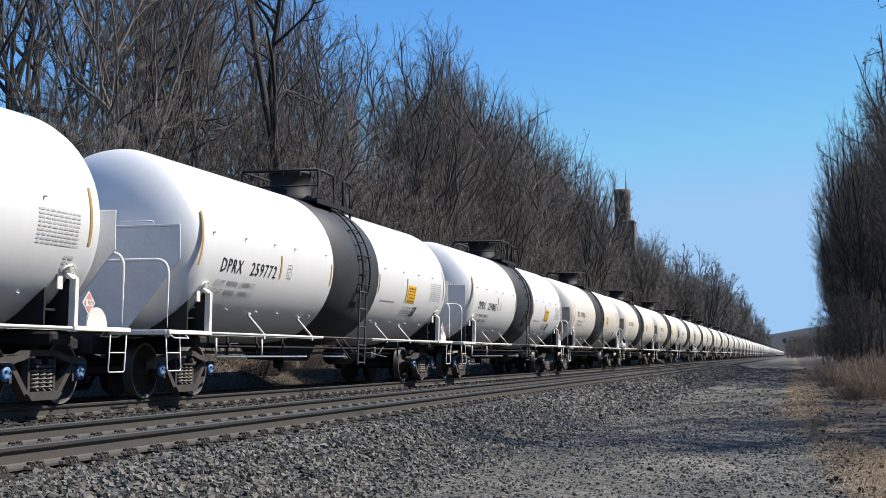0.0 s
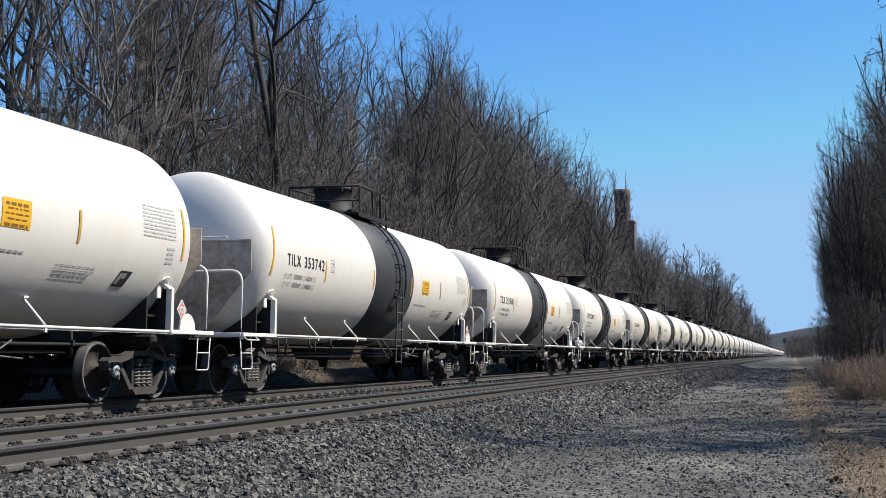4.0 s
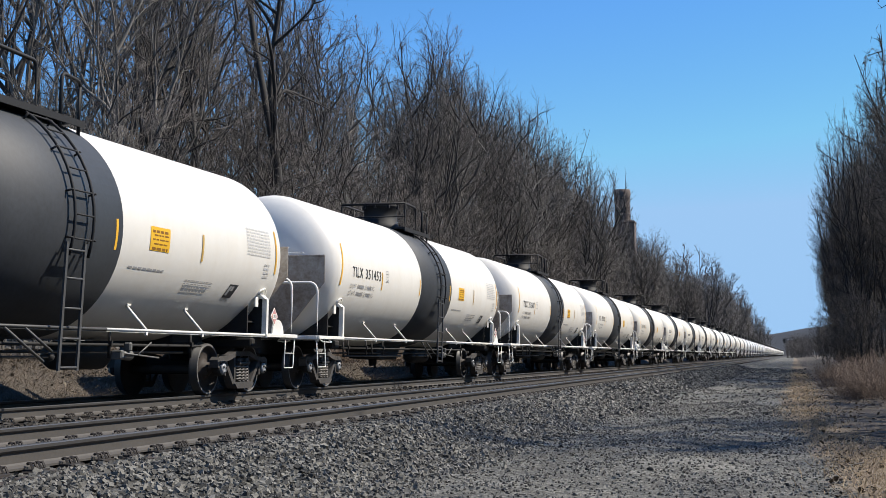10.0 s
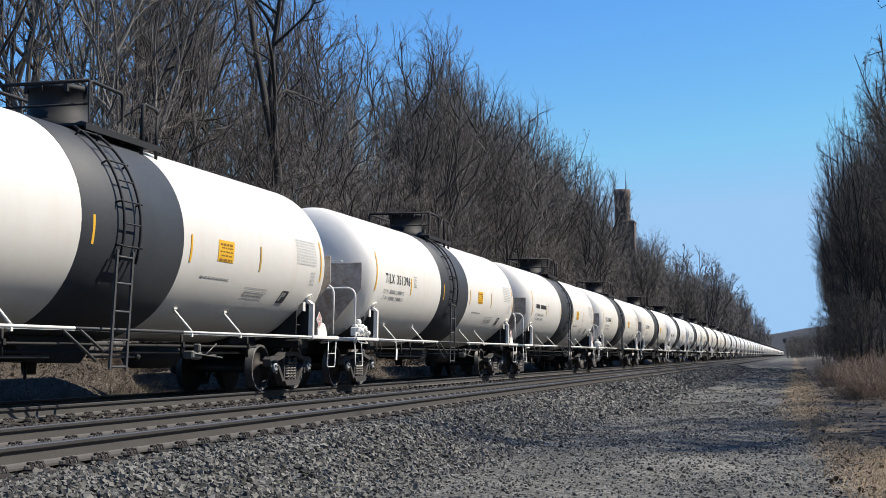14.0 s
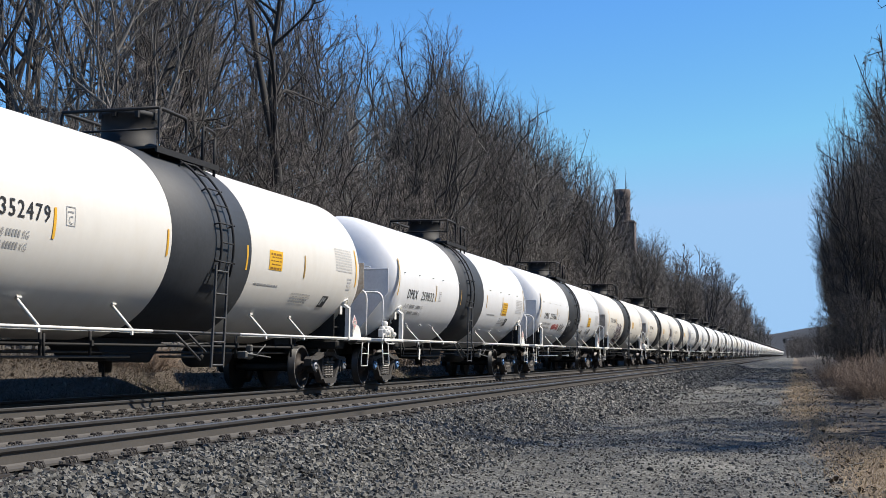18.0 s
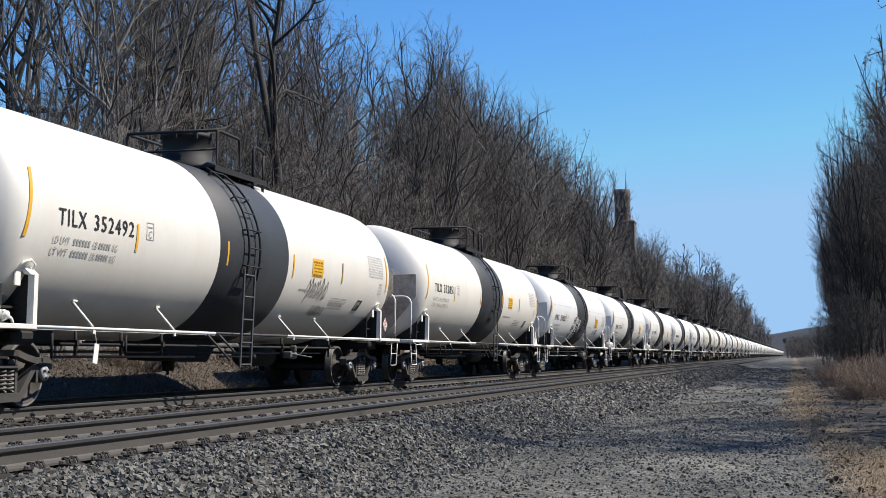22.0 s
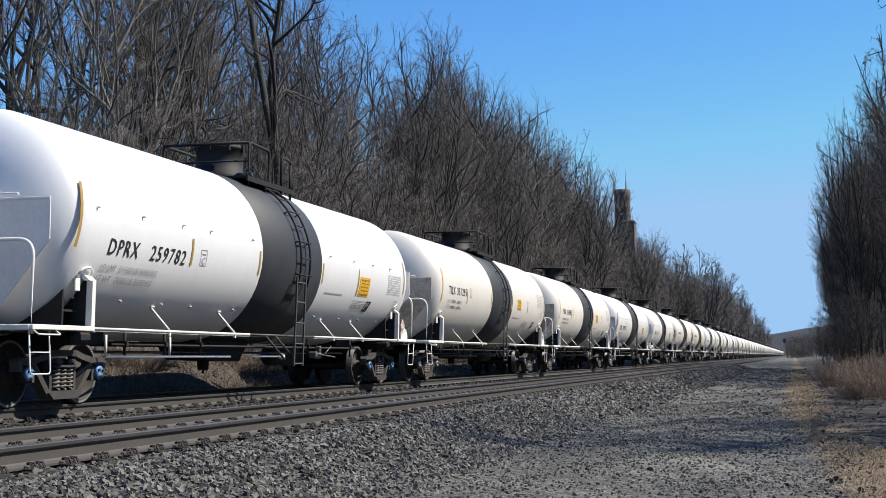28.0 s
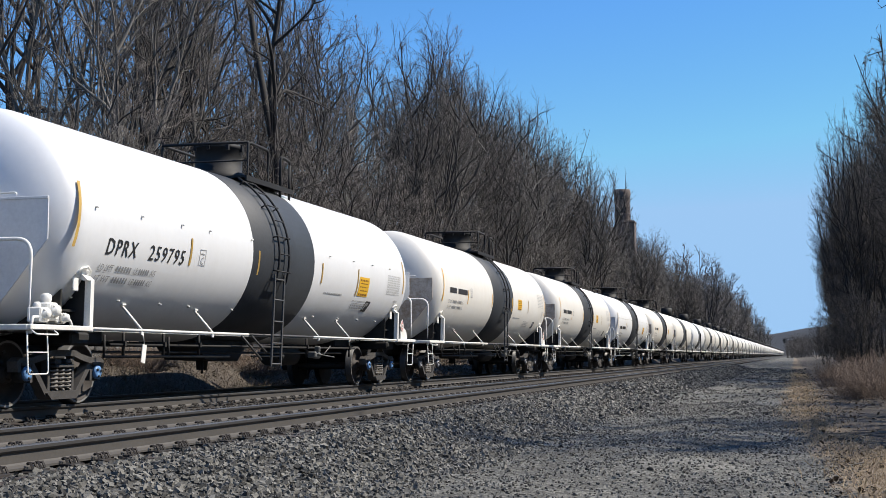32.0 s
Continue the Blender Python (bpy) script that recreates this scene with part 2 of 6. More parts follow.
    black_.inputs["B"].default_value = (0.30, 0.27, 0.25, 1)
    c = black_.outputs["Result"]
    # damp ruts on the road
    rut = math_("MULTIPLY", step(math_("ABSOLUTE", math_("ADD", xw, 2.4), 0.0), 0.9, 0.2), step(nz(0.22, 4), 0.42, 0.62))
    dark = nt.nodes.new("ShaderNodeMix")
    dark.data_type, dark.blend_type = "RGBA", "MULTIPLY"
    L_(math_("MULTIPLY", rut, 0.45), dark.inputs["Factor"]), L_(c, dark.inputs["A"])
    dark.inputs["B"].default_value = (0.55, 0.54, 0.53, 1)
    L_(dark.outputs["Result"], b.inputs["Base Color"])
    bp = nt.nodes.new("ShaderNodeBump")
    bp.inputs["Strength"].default_value, bp.inputs["Distance"].default_value = 0.8, 0.03
    hgt = math_("ADD", math_("SUBTRACT", 1.0, vor.outputs["Distance"]), math_("ADD", math_("MULTIPLY", vor2.outputs["Distance"], -0.4), math_("MULTIPLY", nz(8, 5), 0.8)))
    L_(hgt, bp.inputs["Height"]), L_(bp.outputs[0], b.inputs["Normal"])
    return m


M["ground"] = ground_material()

# ---- mesh tools ----
class Geo:
    """Collects verts and faces of one mesh."""
    def __init__(self):
        self.v, self.f, self.n, self.s, self.m = [], [], 0, [], []

    def add(self, verts, faces, smooth=False, slot=0):
        self.v.append(np.asarray(verts, float).reshape(-1, 3))
        self.f += [tuple(i + self.n for i in f) for f in faces]
        self.s += [smooth] * len(faces)
        self.m += [slot] * len(faces)
        self.n += len(self.v[-1])
        return self

    def box(self, x0, x1, y0, y1, z0, z1, bevel=0.0, slot=0):
        if bevel <= 0:
            v = [(x, y, z) for x in (x0, x1) for y in (y0, y1) for z in (z0, z1)]
            return self.add(v, [(0, 1, 3, 2), (4, 6, 7, 5), (0, 4, 5, 1), (2, 3, 7, 6), (0, 2, 6, 4), (1, 5, 7, 3)], slot=slot)
        b = min(bevel, (x1 - x0) / 2.01, (y1 - y0) / 2.01, (z1 - z0) / 2.01)
        bm = bmesh.new()
        bmesh.ops.create_cube(bm, size=1, matrix=Matrix.Translation(((x0 + x1) / 2, (y0 + y1) / 2, (z0 + z1) / 2)) @ Matrix.Diagonal((x1 - x0, y1 - y0, z1 - z0, 1)))
        bmesh.ops.bevel(bm, geom=bm.edges[:], offset=b, segments=1, affect="EDGES")
        self.bm(bm, slot=slot)
        return self

    def bm(self, bm, smooth=False, slot=0):
        bm.verts.index_update()
        self.add([tuple(v.co) for v in bm.verts], [[v.index for v in f.verts] for f in bm.faces], smooth, slot)
        bm.free()

    def prism(self, poly, axis, a, c, slot=0):
        """A flat outline (pairs) pushed along axis from a to c."""
        k = len(poly)
        def put(u, w, t):
            return {"x": (t, u, w), "y": (u, t, w), "z": (u, w, t)}[axis]
        v = [put(u, w, a) for u, w in poly] + [put(u, w, c) for u, w in poly]
        f = [tuple(range(k))[::-1], tuple(range(k, 2 * k))] + [(i, (i + 1) % k, (i + 1) % k + k, i + k) for i in range(k)]
        return self.add(v, f, slot=slot)

    def lathe(self, prof, axis="y", centre=(0, 0, 0), seg=32, smooth=True, slot=0, close=False, phase=0.0, cap=True):
        """prof: pairs (along, radius) turned round an axis."""
        cx, cy, cz = centre
        v, f = [], []
        for a, r in prof:
            for i in range(seg):
                t = 2 * math.pi * i / seg + phase
                u, w = r * math.cos(t), r * math.sin(t)
                v.append({"y": (cx + u, cy + a, cz + w), "x": (cx + a, cy + u, cz + w), "z": (cx + u, cy + w, cz + a)}[axis])
        rings = len(prof)
        for j in range(rings if close else rings - 1):
            k = (j + 1) % rings
            for i in range(seg):
                f.append((j * seg + i, j * seg + (i + 1) % seg, k * seg + (i + 1) % seg, k * seg + i))
        if cap and not close:
            f += [tuple(range(seg))[::-1], tuple(range((rings - 1) * seg, rings * seg))]
        return self.add(v, f, smooth, slot)

    def tube(self, path, r, seg=6, smooth=True, r1=None, cap=True, slot=0):
        """A round bar along a path of points."""
        p = np.asarray(path, float)
        k = len(p)
        t = np.gradient(p, axis=0)
        t /= np.linalg.norm(t, axis=1)[:, None] + 1e-9
        ref = np.array([0.0, 0, 1]) if abs(t[:, 2]).mean() < 0.8 else np.array([1.0, 0, 0])
        a = np.cross(t, ref)
        a /= np.linalg.norm(a, axis=1)[:, None] + 1e-9
        b = np.cross(t, a)
        rad = np.linspace(r, r if r1 is None else r1, k)[:, None, None]
        ang = np.arange(seg) * 2 * math.pi / seg
        ring = p[:, None, :] + rad * (a[:, None, :] * np.cos(ang)[None, :, None] + b[:, None, :] * np.sin(ang)[None, :, None])
        f = [(j * seg + i, j * seg + (i + 1) % seg, (j + 1) * seg + (i + 1) % seg, (j + 1) * seg + i) for j in range(k - 1) for i in range(seg)]
        if cap:
            f += [tuple(range(seg))[::-1], tuple(range((k - 1) * seg, k * seg))]
        return self.add(ring.reshape(-1, 3), f, smooth, slot)

    def mesh(self, name, mats):
        me = bpy.data.meshes.new(name)
        me.from_pydata(np.concatenate(self.v).tolist(), [], self.f)
        for mt in (mats if isinstance(mats, (list, tuple)) else [mats]):
            me.materials.append(mt)
        me.polygons.foreach_set("use_smooth", self.s)
        me.polygons.foreach_set("material_index", self.m)
        me.update()
        return me


def arc(c, r, a0, a1, n, plane="xz", fixed=0.0):
    """Points on an arc, in degrees."""
    out = []
    for i in range(n + 1):
        t = radians(a0 + (a1 - a0) * i / n)
        u, w = c[0] + r * math.cos(t), c[1] + r * math.sin(t)
        out.append((u, fixed, w) if plane == "xz" else (fixed, u, w))
    return out


def rounded(points, r=0.08, n=3):
    """A path of straight runs with rounded corners."""
    p = [Vector(q) for q in points]
    out = [p[0]]
    for a, b, c in zip(p, p[1:], p[2:]):
        d0, d1 = (a - b), (c - b)
        k0, k1 = min(r, d0.length / 2), min(r, d1.length / 2)
        s, e = b + d0.normalized() * k0, b + d1.normalized() * k1
        for i in range(n + 1):
            t = i / n
            out.append(s.lerp(b, t).lerp(b.lerp(e, t), t))
    return [tuple(q) for q in out + [p[-1]]]


def part(name, geo, material, parent, label=""):
    ob = new(name, geo if isinstance(geo, bpy.types.Mesh) else geo.mesh(name, material))
    ob.parent = parent
    return tagged(ob, label)


def thing(name, label, category, group="", kind="", at=None):
    ob = new(name)
    ob.empty_display_size = 0.3
    if at is not None:
        ob.matrix_basis = at
    return tagged(ob, label, category, group, kind)


def solid(name, geo, material, label, category="", group="", kind="", at=None):
    ob = new(name, geo if isinstance(geo, bpy.types.Mesh) else geo.mesh(name, material))
    if at is not None:
        ob.matrix_basis = at
    return tagged(ob, label, category, group, kind)

# ---- ground ----
NEAR_X, TRAIN_X = -6.63, -10.89      # centre lines of the empty track and of the train's track
BED = RAIL - 0.215                   # top of the ballast


def smooth(a, b, t):
    t = np.clip((t - a) / (b - a), 0, 1)
    return t * t * (3 - 2 * t)


def ground_z(x, y):
    """Height of the ground: road, ballast bed, wooded bank."""
    x, y = np.asarray(x, float), np.asarray(y, float)
    z = BED * (1 - smooth(-5.15, -3.7, x)) * smooth(-14.2, -12.9, x)
    z = z + smooth(-13.0, -15.7, x) * 1.12 + smooth(-17, -45, x) * 1.3 + smooth(-50, -160, x) * 6
    z = z + smooth(1.8, 6.0, x) * 0.45 + smooth(6, 20, x) * 0.8 + smooth(15, 70, x) * 17
    off = np.maximum(smooth(-3.9, -2.5, x), smooth(-13.2, -14.5, x))
    z = z + off * (0.05 * np.sin(x * 1.7 + 0.31 * y) * np.sin(y * 0.43 + 1.0) + 0.025 * np.sin(2.9 * x - 1.3 * y))
    return z


def build_ground():
    xs = np.unique(np.concatenate([np.linspace(-2500, -200, 12), np.linspace(-200, -40, 17), np.linspace(-40, -14, 27), np.linspace(-14, 6, 81), np.linspace(6, 40, 23), np.linspace(40, 200, 9), np.linspace(200, 2500, 12)]))
    ys = np.unique(np.concatenate([np.linspace(-900, -20, 20), np.linspace(-20, 4, 13), np.linspace(4, 60, 150), np.linspace(60, 200, 71), np.linspace(200, 600, 41), np.linspace(600, 4200, 30)]))
    gx, gy = np.meshgrid(xs, ys)
    v = np.stack([gx, gy, ground_z(gx, gy)], -1).reshape(-1, 3)
    w, h = len(xs), len(ys)
    i = (np.arange(h - 1)[:, None] * w + np.arange(w - 1)[None, :]).reshape(-1)
    f = np.stack([i, i + 1, i + w + 1, i + w], 1)
    g = Geo()
    g.add(v, f.tolist(), smooth=True)
    return solid("ground", g, M["ground"], "gravel service road with ballast, dry grass verge and leaf litter", "ground", kind="structure")


build_ground()

# ---- tracks ----
RAIL_FROM, RAIL_TO = -620.0, 2600.0


def rail_mesh():
    half = [(0.0, 0.0), (0.030, -0.001), (0.0365, -0.008), (0.0375, -0.034), (0.030, -0.043), (0.0095, -0.055), (0.0085, -0.135), (0.022, -0.150), (0.076, -0.166), (0.076, -0.184)]
    prof = half + [(-x, z) for x, z in half[::-1][:-1]]
    g = Geo()
    k = len(prof)
    ys = [RAIL_FROM, 0.0, 40.0, 160.0, 700.0, RAIL_TO]
    v = [(x, y, z) for y in ys for x, z in prof]
    def slot(i):
        z = (prof[i][1] + prof[(i + 1) % k][1]) / 2
        return 1 if z > -0.005 else 2 if z > -0.05 else 0
    for j in range(len(ys) - 1):
        for i in range(k):
            g.add([v[j * k + i], v[j * k + (i + 1) % k], v[(j + 1) * k + (i + 1) % k], v[(j + 1) * k + i]], [(0, 1, 2, 3)], slot=slot(i))
    return g.mesh("rail", [M["rail_side"], M["rail_top"], M["rail_head"]])


def plate_geo(g, y, x):
    """A tie plate with two spring clips on each side of the rail foot."""
    z = -0.186
    g.box(x - 0.19, x + 0.19, y - 0.10, y + 0.10, z - 0.012, z + 0.004)
    for s in (-1, 1):
        for dy in (-0.055, 0.055):
            g.tube([(x + s * 0.155, y + dy - 0.03, z), (x + s * 0.115, y + dy - 0.025, z + 0.055), (x + s * 0.075, y + dy, z + 0.045), (x + s * 0.125, y + dy + 0.025, z + 0.05), (x + s * 0.15, y + dy + 0.03, z)], 0.012, seg=4, smooth=False)


def build_track(name, cx, label, single_to):
    t = thing(name, label, "railway track", kind="structure", at=pose(cx, 0, RAIL))
    rail = rail_mesh()
    for s in (1, -1):
        r = part("rail", rail, None, t)
        r.location = (s * 0.7525, 0, 0)
    tie_g = Geo()
    tie_g.box(-1.30, 1.30, -0.115, 0.115, -0.37, -0.196, bevel=0.012)
    tie = tie_g.mesh("tie", M["tie"])
    pg = Geo()
    plate_geo(pg, 0, 0)
    plate = pg.mesh("tie_plate", M["plate"])
    rnd = random.Random(cx)
    far_t, far_p = Geo(), Geo()
    y, i = -4.0, 0
    while y < 330:
        near = 5 < y < single_to
        if near:
            o = part("tie", tie, None, t)
            o.location, o.rotation_euler = (rnd.uniform(-0.05, 0.05), y, rnd.uniform(-0.012, 0.006)), (0, 0, rnd.uniform(-0.015, 0.015))
            for s in (1, -1):
                q = part("tie_plate", plate, None, t)
                q.location = (s * 0.7525, y, 0)
        else:
            far_t.box(-1.3, 1.3, y - 0.115, y + 0.115, -0.37, -0.197)
            if y < 150:
                for s in (1, -1):
                    for dx in (-0.12, 0.12):
                        far_p.box(s * 0.7525 + dx - 0.05, s * 0.7525 + dx + 0.05, y - 0.09, y + 0.09, -0.2, -0.15)
        y += 0.50
    tagged(part("far_ties", far_t, M["tie"], t), "timber ties half buried in ballast", kind="stuff")
    tagged(part("far_plates", far_p, M["plate"], t), "rusty tie plates under the rails", kind="stuff")
    return t


build_track("empty_track", NEAR_X, "empty railway track with dusty rails on ballast", 55)
build_track("train_track", TRAIN_X, "railway track under the passing tank train", 34)


def build_ballast():
    rng = np.random.default_rng(5)
    def scatter(n, x0, x1, y0, y1, power):
        x = rng.uniform(x0, x1, n) + rng.normal(0, 0.22, n)
        y = y0 + (y1 - y0) * rng.uniform(0, 1, n) ** power
        return x, y
    shoulder = [(23000, -5.6, -3.7, 5.5, 36, 1.5, 0.76), (7000, -5.5, -3.6, 26, 120, 1.6, 1.15), (21000, -3.9, 0.7, 5, 34, 1.5, 0.40), (4500, -3.9, 0.7, 28, 120, 1.5, 0.75), (600, -3.5, 0.2, 5, 30, 1.3, 0.65)]
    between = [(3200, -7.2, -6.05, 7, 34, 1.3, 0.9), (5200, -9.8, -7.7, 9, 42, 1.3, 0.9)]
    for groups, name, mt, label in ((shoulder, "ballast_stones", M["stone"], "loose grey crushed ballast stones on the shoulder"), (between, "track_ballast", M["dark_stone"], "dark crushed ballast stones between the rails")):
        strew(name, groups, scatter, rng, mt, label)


def strew(name, groups, scatter, rng, mt, label):
    x, y, size = [], [], []
    for n, x0, x1, y0, y1, power, k in groups:
        a, b = scatter(n, x0, x1, y0, y1, power)
        x.append(a), y.append(b), size.append(rng.uniform(0.015, 0.036, n) * k * (1 + b / 130))
    x, y, size = np.concatenate(x), np.concatenate(y), np.concatenate(size)
    n = len(x)
    z = ground_z(x, y) + size * rng.uniform(-0.1, 0.45, n)
    cube = np.array([(a, b, c) for a in (-1, 1) for b in (-1, 1) for c in (-1, 1)], float)
    v = cube[None] * rng.uniform(0.45, 1.15, (n, 8, 3)) * (size[:, None, None] * rng.uniform(0.6, 1.2, (n, 1, 3)))
    q = rng.normal(size=(n, 4))
    q /= np.linalg.norm(q, axis=1)[:, None]
    w, a, b, c = q.T
    R_ = np.stack([1 - 2 * (b * b + c * c), 2 * (a * b - c * w), 2 * (a * c + b * w), 2 * (a * b + c * w), 1 - 2 * (a * a + c * c), 2 * (b * c - a * w), 2 * (a * c - b * w), 2 * (b * c + a * w), 1 - 2 * (a * a + b * b)], 1).reshape(n, 3, 3)
    v = np.einsum("nij,nkj->nki", R_, v) + np.stack([x, y, z], 1)[:, None, :]
    f = np.array([(0, 1, 3, 2), (4, 6, 7, 5), (0, 4, 5, 1), (2, 3, 7, 6), (0, 2, 6, 4), (1, 5, 7, 3)])
    f = (np.arange(n)[:, None, None] * 8 + f[None]).reshape(-1, 4)
    g = Geo()
    g.add(v.reshape(-1, 3), f.tolist())
    solid(name, g, mt, label, "ballast", kind="stuff")


build_ballast()

# ---- the tank train ----
CAR = 18.44                # length of a car over its coupler faces
TR, TZ = 1.611, 2.553      # radius and axis height of a tank, over rail top
CYL, APEX = 7.50, 8.15     # half lengths of the straight shell and over the heads


def wrap(y, z, off=0.006):
    """A point on the side of the tank that faces +x, at height z."""
    a = math.asin(max(-0.98, min(0.98, (z - TZ) / TR)))
    return ((TR + off) * math.cos(a), y, TZ + (TR + off) * math.sin(a))


def patch(g, y0, y1, z0, z1, off=0.006, n=4, lean=0.0, slot=0):
    """A decal laid on the curved side."""
    v, f = [], []
    for i in range(n + 1):
        z = z0 + (z1 - z0) * i / n
        s = lean * (z - z0)
        v += [wrap(y0 + s, z, off), wrap(y1 + s, z, off)]
    for i in range(n):
        f.append((2 * i, 2 * i + 1, 2 * i + 3, 2 * i + 2))
    g.add(v, f, slot=slot)


def stroke(g, pts, w, off=0.007, slot=0):
    """A painted line through points (y, z) on the curved side."""
    for (ya, za), (yb, zb) in zip(pts, pts[1:]):
        d = math.hypot(yb - ya, zb - za) or 1
        ny, nz = -(zb - za) / d * w / 2, (yb - ya) / d * w / 2
        k = max(1, int(abs(zb - za) / 0.15))
        for i in range(k):
            a, b = i / k, (i + 1) / k
            q = [(ya + (yb - ya) * a, za + (zb - za) * a), (ya + (yb - ya) * b, za + (zb - za) * b)]
            g.add([wrap(q[0][0] - ny, q[0][1] - nz, off), wrap(q[1][0] - ny, q[1][1] - nz, off), wrap(q[1][0] + ny, q[1][1] + nz, off), wrap(q[0][0] + ny, q[0][1] + nz, off)], [(0, 1, 2, 3)], slot=slot)


glyphs = {}


def letters(text, spacing=1.0):
    """Flat outline of a line of text: verts in 0..1 by 0..1 and faces."""
    key = (text, spacing)
    if key not in glyphs:
        cu = bpy.data.curves.new("lettering", "FONT")
        cu.body, cu.resolution_u, cu.space_character = text, 2, spacing
        ob = new("lettering", cu)
        bpy.context.view_layer.update()
        me = bpy.data.meshes.new_from_object(ob.evaluated_get(bpy.context.evaluated_depsgraph_get()))
        v = np.array([tuple(p.co) for p in me.vertices])
        f = [tuple(p.vertices) for p in me.polygons]
        lo, hi = v.min(0), v.max(0)
        glyphs[key] = ((v[:, :2] - lo[:2]) / np.maximum(hi[:2] - lo[:2], 1e-6), f)
        bpy.data.objects.remove(ob)
        bpy.data.meshes.remove(me)
        bpy.data.curves.remove(cu)
    return glyphs[key]


# car by car, from the one leaving at the start: type and number
CARS = [(-10, "b", ""), (-9, "b", "259772"), (-8, "b", "259805"), (-7, "a", "351423"), (-6, "a", "352633"), (-5, "a", "353742"), (-4, "a", "352510"), (-3, "a", "352891"),
        (-2, "a", "352849"), (-1, "a", "351293"), (0, "a", "352516"), (1, "a", "351453"), (2, "a", "352607"), (3, "a", "352582"), (4, "a", "352679"), (5, "a", "351396"),
        (6, "a", ""), (7, "a", "352840"), (8, "a", "352479"), (9, "b", "259832"), (10, "b", "259796"), (11, "a", "351446"), (12, "a", "352492"), (13, "a", "352851"),
        (14, "b", "259820"), (15, "b", "259793"), (16, "b", "259783"), (17, "b", ""), (18, "b", "259782"), (19, "a", "351295"), (20, "a", "351204"), (21, "b", "259781"),
        (22, "b", "259795"), (23, "a", ""), (24, "a", ""), (25, "b", ""), (26, "a", "")]
WEIGHTS = {"259782": ("LD LMT  211500 LB 95950 KG", "LT WT   74500 LB 33750 KG"), "259820": ("LD LMT  210500 LB 95500 KG", "LT WT   75500 LB 34200 KG"), "352851": ("LD LMT  211400 LB 95900 KG", "LT WT   74600 LB 33850 KG"),
           "352633": ("LD LMT  211900 LB 96100 KG", "LT WT   74100 LB 33600 KG"), "351446": ("LD LMT  211500 LB 95950 KG", "LT WT   74500 LB 33800 KG")}

for text_ in ("TILX", "DPRX", *[n_ for _, _, n_ in CARS if n_]):
    letters(text_, 1.22)
for text_ in ("LD LMT", "LT WT", "LB", "KG", "C", "1987"):
    letters(text_)


def write(g, text, y0, y1, z0, z1, lean=0.0, off=0.008, bold=0.0, slot=0, spacing=1.0):
    v, f = letters(text, spacing)
    for d in ((0.0,) if not bold else (-bold, 0.0, bold)):
        g.add([wrap(y0 + (y1 - y0) * a + lean * (z1 - z0) * b + d, z0 + (z1 - z0) * b, off + (0.0005 * (d > 0) - 0.0005 * (d < 0))) for a, b in v], f, slot=slot)


def bars(g, y0, y1, z0, z1, rnd, gap=0.3):
    """Small print that cannot be read: a row of plain bars."""
    y = y0
    while y < y1:
        w = rnd.uniform(0.08, 0.22) * (1 if z1 - z0 > 0.05 else 0.7)
        patch(g, y, min(y + w, y1), z0, z1, n=1)
        y += w + 0.03


def tank_geo():
    prof = [(-APEX, 0.001)]
    dep = APEX - CYL
    for i in range(1, 9):
        t = math.pi / 2 * i / 8
        prof.append((-CYL - dep * math.cos(t), TR * math.sin(t) ** 0.92))
    prof += [(-CYL + 0.12, TR), (-2.4, TR), (2.4, TR), (CYL - 0.12, TR)]
    prof += [(-a, r) for a, r in prof[:9][::-1]]
    return Geo().lathe(prof, "y", (0, 0, TZ), seg=72)


def bar_yz(g, x0, x1, a, b, w):
    """A bar of rectangular section between two points in the y-z plane."""
    d = Vector((b[0] - a[0], b[1] - a[1])).normalized()
    n = Vector((-d.y, d.x)) * w / 2
    g.prism([(a[0] + n.x, a[1] + n.y), (a[0] - n.x, a[1] - n.y), (b[0] - n.x, b[1] - n.y), (b[0] + n.x, b[1] + n.y)], "x", x0, x1)


